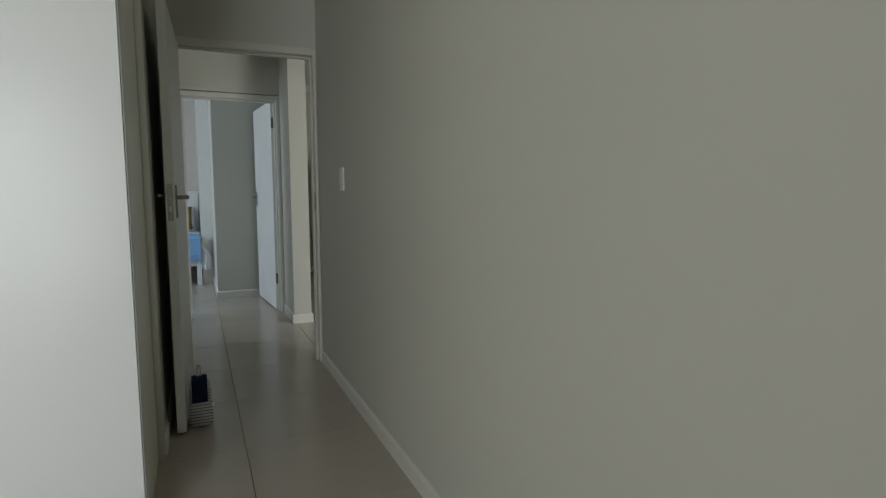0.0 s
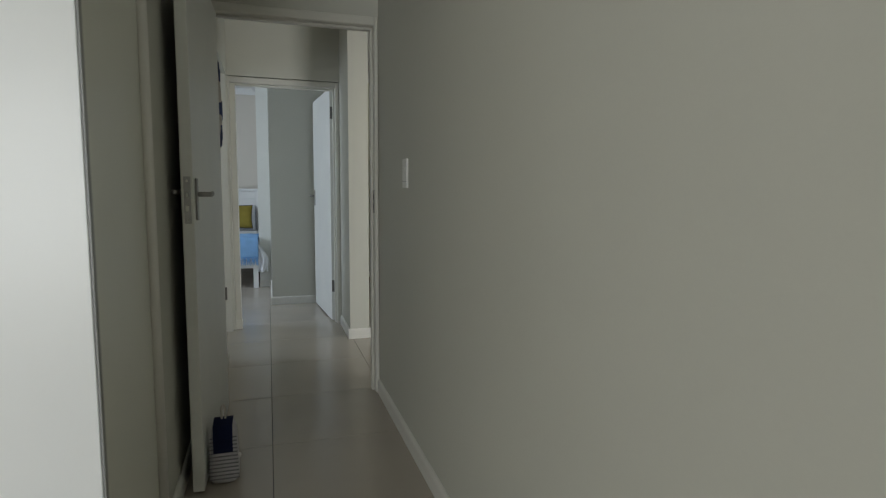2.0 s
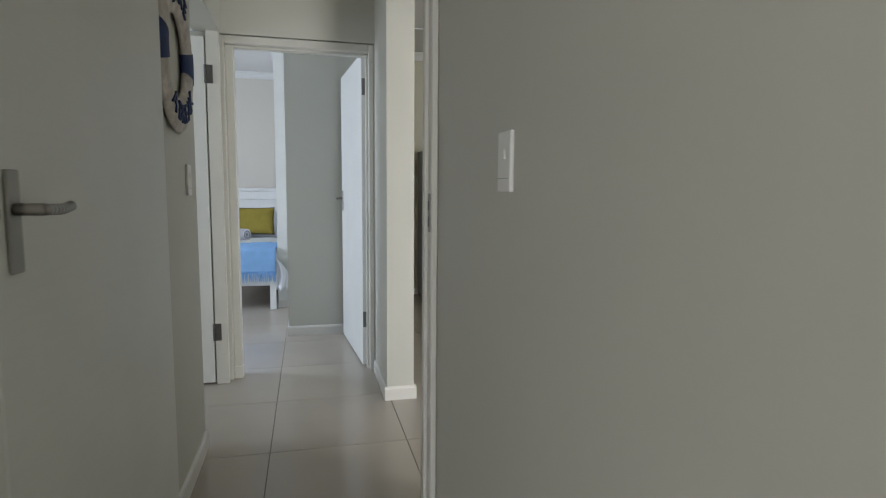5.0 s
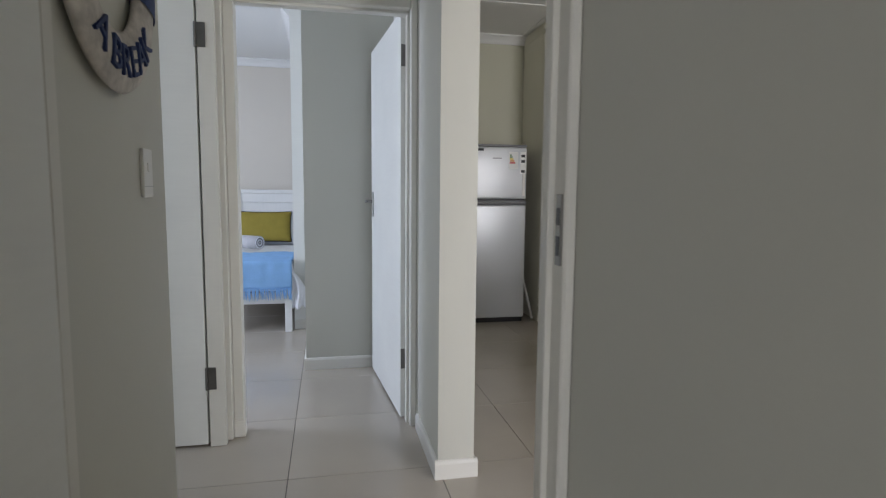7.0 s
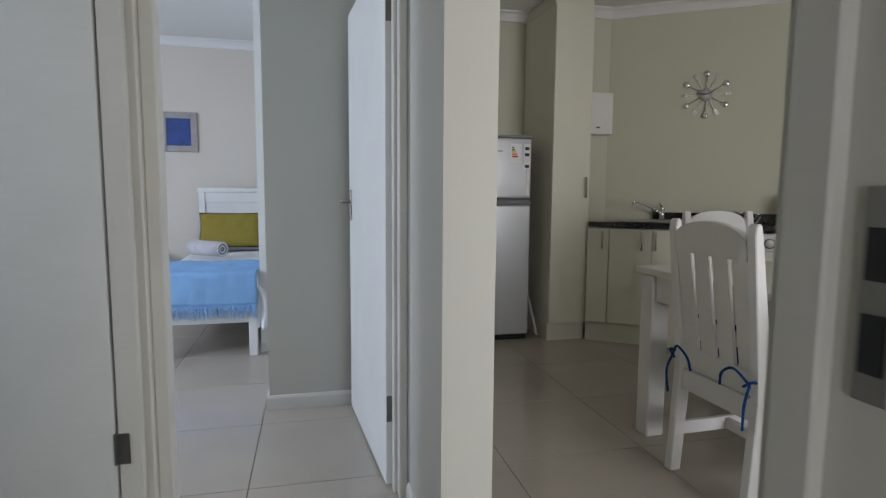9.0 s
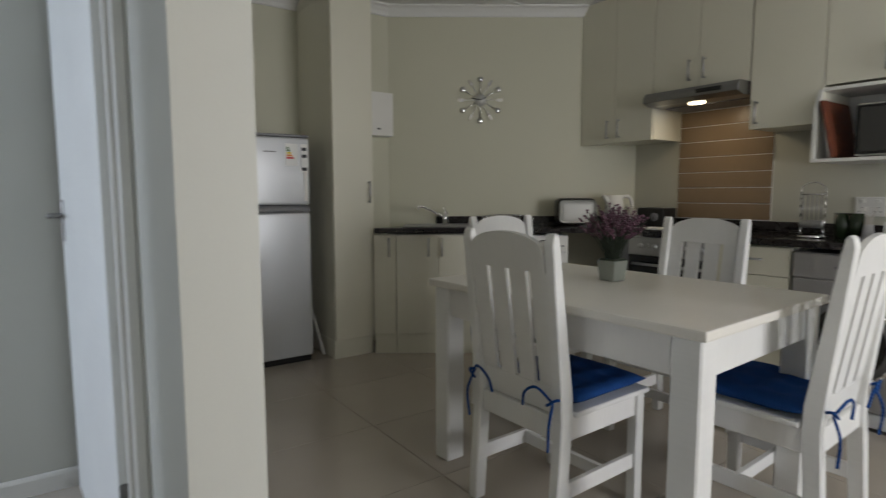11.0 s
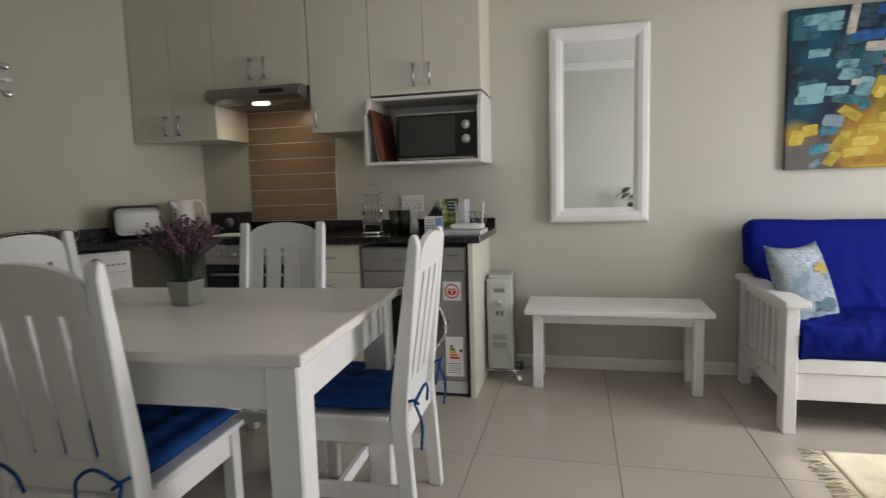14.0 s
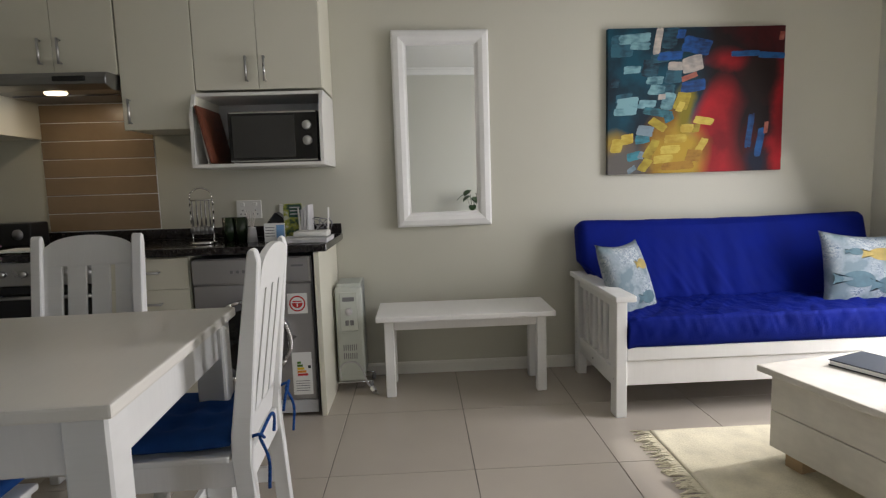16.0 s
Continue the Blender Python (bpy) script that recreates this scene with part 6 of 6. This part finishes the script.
def scatter(name, at, m_rot, w, h, label, marks):
    t = thing(name, label, "cushion", group="cushions on the couch")
    t.matrix_basis = Matrix.Translation(at) @ m_rot
    bm = bmesh.new()
    n = 18
    for sgn in (1, -1):
        g = []
        for i in range(n + 1):
            row = []
            for j in range(n + 1):
                u, v = i / n * 2 - 1, j / n * 2 - 1
                k = max(0.0, (1 - abs(u) ** 2.6) * (1 - abs(v) ** 2.6)) ** 0.55
                row.append(bm.verts.new((u * w / 2 * (1 - 0.11 * (1 - v * v) * u * u), v * h / 2 * (1 - 0.13 * (1 - u * u) * v * v), sgn * 0.07 * k)))
            g.append(row)
        for i in range(n):
            for j in range(n):
                bm.faces.new((g[i][j], g[i + 1][j], g[i + 1][j + 1], g[i][j + 1]))
    bmesh.ops.remove_doubles(bm, verts=bm.verts, dist=0.0005)
    part("cover", bm, M_SEA, t, "", True)
    for x, y, rx, ry, mm in marks:
        bm = bmesh.new()
        pr = []
        for k in range(19):
            a = radians(-152 + 304 * k / 18)
            pr.append((x + rx * math.cos(a), y + ry * math.sin(a)))
        pr += [(x - rx * 1.22, y + ry * 0.42), (x - rx * 1.5, y + ry * 0.75), (x - rx * 1.36, y), (x - rx * 1.5, y - ry * 0.75), (x - rx * 1.22, y - ry * 0.42)]
        g = []
        for px, py in pr:
            u, v = px / (w / 2), py / (h / 2)
            kk = max(0.0, (1 - abs(u) ** 2.6) * (1 - abs(v) ** 2.6)) ** 0.55
            g.append(bm.verts.new((px, py, 0.07 * kk + 0.0025)))
        u, v = x / (w / 2), y / (h / 2)
        c = bm.verts.new((x, y, 0.07 * max(0.0, (1 - abs(u) ** 2.6) * (1 - abs(v) ** 2.6)) ** 0.55 + 0.003))
        for k in range(len(g)):
            bm.faces.new((c, g[k], g[(k + 1) % len(g)]))
        part("printed_patch", bm, mm, t, "", True)
    return t


# axes: local x along the cushion's breadth, local y up, local z out of its face
def facing(yaw, back):
    return Matrix.Rotation(radians(yaw), 4, "Z") @ Matrix.Rotation(radians(90 - back), 4, "X")


scatter("scatter_cushion", (4.335, 3.125, 0.635), facing(-50, 20) @ Matrix.Rotation(radians(-1), 4, "Z"), 0.42, 0.44, "pale blue sea-print cushion leaning on the arm", ((0.08, 0.07, 0.05, 0.03, M_FISHY), (0.05, -0.11, 0.07, 0.035, M_FISHB)))
scatter("scatter_cushion", (4.36, 1.775, 0.632), facing(-88, 12) @ Matrix.Rotation(radians(-4), 4, "Z"), 0.53, 0.44, "blue sea-print cushion with ochre shapes", ((0.06, 0.09, 0.09, 0.035, M_FISHY), (-0.09, -0.05, 0.09, 0.045, M_FISHB), (0.10, -0.08, 0.09, 0.05, M_FISHB), (-0.10, 0.10, 0.04, 0.02, M_FISHB)))

rug = thing("rug", "cream woven cotton rug with fringed ends", "rug", (0, 0, 0), 0)


def rugf(u, v):
    return Vector((2.79 + u * 1.05, 3.205 - v * 1.68, 0.008 + 0.002 * noise.noise(Vector((u * 9, v * 12, 0)))))


part("weave", soft_sheet(60, 80, rugf, 0.006), M_RUG, rug, "", True)
rng = random.Random(8)
bm = bmesh.new()
for i in range(170):
    x = 2.795 + i * 1.04 / 169
    dx = rng.uniform(-0.035, 0.035)
    ln = rng.uniform(0.05, 0.10)
    p0, p1, p2 = Vector((x, 3.20, 0.008)), Vector((x + dx * 0.4, 3.205 + ln * 0.5, 0.012)), Vector((x + dx, 3.205 + ln, 0.004))
    rod(bm, p0, p1, 0.0035, 0.003, 5)
    rod(bm, p1, p2, 0.003, 0.0025, 5)
tagged(part("fringe", bm, M_RUG, rug), kind="stuff")

M_CHEST = wood_paint("limewashed_plank", (0.70, 0.67, 0.60), 0.5, bump=0.25, vary=0.22, stretch=(6, 6, 14))
chest = thing("coffee_table", "white-washed plank chest used as coffee table", "table", (3.50, 2.85, 0), 12)
cw, cl = 0.62, 1.05
bm = bmesh.new()
box(bm, -cw - 0.04, 0.03, -cl - 0.04, 0.045, 0.395, 0.422, 0.006, 2)
part("lid", bm, M_CHEST, chest, "white lid with rounded edge")
for k in range(2):
    z0, z1 = 0.085 + k * 0.155, 0.237 + k * 0.157
    block("plank", chest, M_CHEST, -cw, 0.0, -0.022, 0.0, z0, z1, 0.003)
    block("plank", chest, M_CHEST, -cw, 0.0, -cl, -cl + 0.022, z0, z1, 0.003)
    block("plank", chest, M_CHEST, -0.022, 0.0, -cl + 0.0225, -0.0225, z0, z1, 0.003)
    block("plank", chest, M_CHEST, -cw, -cw + 0.022, -cl + 0.0225, -0.0225, z0, z1, 0.003)
for x in (-cw + 0.03, -0.12):
    for y in (-cl + 0.05, -0.12):
        block("foot", chest, wood_paint("bare_pine", (0.42, 0.30, 0.17), 0.6), x, x + 0.08, y, y + 0.08, 0.012, 0.085, 0.003, "bare timber foot")
book = thing("guest_book", "dark grey hardback book on the coffee table", "book", (3.33, 2.585, 0.424), 22)
bm = bmesh.new()
box(bm, -0.15, 0.15, -0.22, 0.0, 0.0, 0.004, 0.001)
box(bm, -0.15, 0.15, -0.22, 0.0, 0.020, 0.024, 0.001)
box(bm, -0.153, -0.148, -0.22, 0.0, 0.0, 0.024, 0.001)
part("cover", bm, material("charcoal_cover", (0.035, 0.045, 0.06), 0.5, vary=0.1), book)
block("pages", book, M_PAPER, -0.147, 0.146, -0.216, -0.004, 0.004, 0.020, 0)

# small cabinet with a plant, seen in the mirror
cab = thing("side_cabinet", "plain white side cabinet beside the wall", "cabinet", (1.60, 3.20, 0), 0)
block("carcass", cab, M_FURN, -0.17, 0.17, -0.25, 0.25, 0, 0.72, 0.004)
block("top", cab, M_FURNY, -0.18, 0.19, -0.27, 0.27, 0.721, 0.745, 0.004)
plant = thing("house_plant", "small leafy green house plant in a pot", "plant", (1.60, 3.30, 0.746), 0)
bm = bmesh.new()
rod(bm, (0, 0, 0), (0, 0, 0.11), 0.045, 0.06, 20)
part("pot", bm, M_WPLAS, plant, "", True)
rng = random.Random(3)
bm = bmesh.new()
bl = bmesh.new()
for i in range(9):
    a = i * 2.4 + rng.uniform(-0.3, 0.3)
    hgt, sp = rng.uniform(0.18, 0.36), rng.uniform(0.04, 0.11)
    tip = Vector((math.cos(a) * sp, math.sin(a) * sp, hgt))
    rod(bm, (0, 0, 0.10), tip, 0.003, 0.002, 5)
    dv = Vector((math.cos(a), math.sin(a), -0.25)).normalized()
    sv = Vector((-math.sin(a), math.cos(a), 0))
    ps = []
    for k in range(9):
        s = k / 8
        w_ = 0.046 * math.sin(math.pi * min(1, s * 0.92 + 0.08)) ** 0.8
        c = tip + dv * (0.11 * s) + Vector((0, 0, -0.05 * s * s))
        ps.append((c - sv * w_ + Vector((0, 0, 0.008)), c, c + sv * w_ + Vector((0, 0, 0.008))))
    vv_ = [[bl.verts.new(p) for p in tr] for tr in ps]
    for k in range(8):
        for q in range(2):
            bl.faces.new((vv_[k][q], vv_[k + 1][q], vv_[k + 1][q + 1], vv_[k][q + 1]))
tagged(part("stalk", bm, M_GREEN, plant), kind="stuff")
tagged(part("foliage", bl, material("dark_leaf", (0.018, 0.05, 0.012), 0.4, vary=0.3, scale=20), plant, "", True), kind="stuff")

# ---------------- small things on the worktop ----------------
WT = 0.9055
ut = thing("utensil_stand", "chrome stand hung with kitchen utensils", "utensil stand", (4.44, 5.405, WT), 0)
bm = bmesh.new()
rod(bm, (0, 0, 0), (0, 0, 0.012), 0.065, seg=24)
part("base", bm, M_CHROME, ut, "", True)
bm = bmesh.new()
tube(bm, [(0, -0.055, 0.01), (0, -0.06, 0.24), (0, -0.04, 0.285), (0, 0, 0.30), (0, 0.04, 0.285), (0, 0.06, 0.24), (0, 0.055, 0.01)], 0.004, 6)
tube(bm, [(0, -0.06, 0.235), (0, 0.06, 0.235)], 0.004, 6)
part("hoop", bm, M_CHROME, ut, "", True)
for k in range(5):
    bm = bmesh.new()
    y = -0.045 + k * 0.0225
    rod(bm, (-0.01, y, 0.23), (-0.01, y, 0.09), 0.004, seg=6)
    ball(bm, (-0.012, y, 0.075), 0.024, (0.5, 0.7, 1), 2)
    part("utensil", bm, M_HOOD, ut, "", True)
mug = thing("glass_jar", "dark green glass jars on the worktop", "jar", (4.50, 5.25, WT), 0)
for y in (-0.03, 0.035):
    bm = bmesh.new()
    rod(bm, (0, y, 0), (0, y, 0.135), 0.032, 0.036, 18)
    part("jar", bm, material("green_glass", (0.016, 0.028, 0.012), 0.25), mug, "", True)
dif = thing("reed_diffuser", "small pale bottle holding wooden sticks", "bottle", (4.47, 5.155, WT), 0)
bm = bmesh.new()
rod(bm, (0, 0, 0), (0, 0, 0.08), 0.028, 0.02, 16)
part("bottle", bm, M_TOWEL, dif, "", True)
for k in range(6):
    a = k * 1.05
    bm = bmesh.new()
    rod(bm, (0, 0, 0.05), (0.03 * math.cos(a), 0.03 * math.sin(a), 0.17), 0.002, seg=5)
    part("stick", bm, M_ROPE, dif)
card = thing("notice_card", "folded blue and white notice card", "card", (4.42, 5.02, WT), 0)
block("card", card, M_PAPER, -0.004, 0.0, -0.055, 0.055, 0.0, 0.10, 0)
block("printed_panel", card, M_BLANKET, -0.0052, -0.0042, -0.052, -0.010, 0.006, 0.09, 0)
for k in range(4):
    block("printed_line", card, M_GREYPLAS, -0.0052, -0.0042, 0.0, 0.048, 0.03 + k * 0.015, 0.034 + k * 0.015, 0)
blk = thing("black_case", "black angular speaker case by the wall", "speaker", (4.60, 5.07, WT), 0)
bm = bmesh.new()
box(bm, -0.05, 0.05, -0.05, 0.05, 0.0, 0.10, 0.006, 1, Matrix.Translation((0, 0, 0.045)) @ Matrix.Rotation(radians(38), 4, "X"))
part("case", bm, M_BLACK, blk)
block("foot", blk, M_BLACK, -0.04, 0.04, -0.03, 0.03, 0.0, 0.06, 0.003)
bro = thing("brochure", "green and yellow printed brochure standing upright", "brochure", (4.50, 4.935, WT), 0)
mb_ = bpy.data.materials.new("leafy_print")
mb_.use_nodes = True
nt = mb_.node_tree
bsdf = nt.nodes["Principled BSDF"]
bsdf.inputs["Roughness"].default_value = 0.4
tcn = nt.nodes.new("ShaderNodeTexCoord")
nz = nt.nodes.new("ShaderNodeTexNoise")
nz.inputs["Scale"].default_value, nz.inputs["Detail"].default_value = 28, 4
nt.links.new(tcn.outputs["Object"], nz.inputs["Vector"])
leafy = blend_(step_(nz.outputs["Fac"], 0.42, 0.52), (0.03, 0.07, 0.03), (0.30, 0.32, 0.04))
nt.links.new(blend_(step_(nz.outputs["Fac"], 0.56, 0.64), leafy, (0.50, 0.50, 0.40)), bsdf.inputs["Base Color"])
block("sheet", bro, mb_, -0.012, 0.0, -0.05, 0.05, 0.0, 0.20, 0.002)
block("printed_panel", bro, material("dark_green_print", (0.02, 0.07, 0.045), 0.4), -0.0135, -0.0122, -0.047, 0.02, 0.125, 0.195, 0)
for k in range(3):
    block("printed_line", bro, M_TOWEL, -0.0146, -0.0136, -0.040, 0.013, 0.140 + k * 0.018, 0.146 + k * 0.018, 0)
bks = thing("booklet_stack", "upright white booklets beside the brochure", "booklet", (4.56, 4.865, WT), 0)
for k in range(3):
    block("booklet", bks, M_TOWEL, -0.09, 0.06, -0.02 + k * 0.016, -0.008 + k * 0.016, 0.0, 0.19 - k * 0.012, 0.001)
rou = thing("wifi_router", "white router with two upright antennas", "router", (4.42, 4.82, WT + 0.024), 0)
bm = bmesh.new()
box(bm, -0.06, 0.06, -0.09, 0.09, 0.0, 0.03, 0.010, 3)
part("case", bm, M_WPLAS, rou, "", True)
for s in (-1, 1):
    bm = bmesh.new()
    rod(bm, (0.055, s * 0.075, 0.015), (0.062, s * 0.082, 0.15), 0.006, 0.005, 10)
    part("antenna", bm, M_WPLAS, rou, "", True)
cab2 = thing("cable_tangle", "tangle of thin dark cables behind the router", "cable", (4.56, 4.80, WT), 0)
bm = bmesh.new()
rng = random.Random(21)
pts = [Vector((rng.uniform(-0.05, 0.12), rng.uniform(-0.07, 0.10), 0.012 + 0.10 * abs(math.sin(i * 0.9)))) for i in range(16)]
tube(bm, pts, 0.003, 5)
part("cable", bm, M_GREYPLAS, cab2, "", True)
fol = thing("folder", "flat grey folder under the router", "folder", (4.40, 4.83, WT), 0)
block("folder", fol, M_TOWEL, -0.13, 0.12, -0.11, 0.14, 0.0, 0.023, 0.003)


def socket(y, z, w):
    s = thing("wall_socket", "white double wall socket above the worktop", "socket", (WX, y, z), 0)
    bm = bmesh.new()
    box(bm, -0.011, 0, -w / 2, w / 2, -0.055, 0.055, 0.004, 2)
    part("plate", bm, M_WPLAS, s)
    for q in (-0.25, 0.25):
        block("rocker", s, M_WPLAS, -0.015, -0.010, q * w - 0.012, q * w + 0.012, 0.02, 0.042, 0.002)
        for yy, zz in ((0, -0.005), (-0.012, -0.028), (0.012, -0.028)):
            bm = bmesh.new()
            rod(bm, (-0.010, q * w + yy, zz), (-0.0118, q * w + yy, zz), 0.004, seg=8)
            part("socket_hole", bm, M_BLACK, s)
    return s


socket(5.27, 1.07, 0.15)
socket(5.03, 1.04, 0.12)

# ---------------- floor tiles ----------------


def tile_mesh(w, l):
    bm = bmesh.new()
    box(bm, 0.0015, w - 0.0015, 0.0015, l - 0.0015, -0.010, 0.0, 0.0012)
    return mesh_of("floor_tile", bm, M_TILE)


meshes_ = {}


def lay(x0, x1, y0, y1):
    key = (round(x1 - x0, 4), round(y1 - y0, 4))
    if key not in meshes_:
        meshes_[key] = tile_mesh(*key)
    ob = new("floor_tile", meshes_[key])
    ob.parent = floor
    ob.location = (x0, y0, 0)


ys = [4.652 + 0.605 * k for k in range(-12, 10)]
xs_hall = [0.655 + 0.601 * k for k in range(-6, 2)]
xs_live = [1.256, 1.676] + [1.676 + 0.637 * k for k in range(1, 6)]
for ya, yb in zip(ys, ys[1:]):
    for xa, xb in zip(xs_hall, xs_hall[1:]):
        lay(xa, xb, ya, yb)
    for xa, xb in zip(xs_live, xs_live[1:]):
        if ya > SY - 0.8 and yb < 8.9:
            lay(xa, xb, ya, yb)
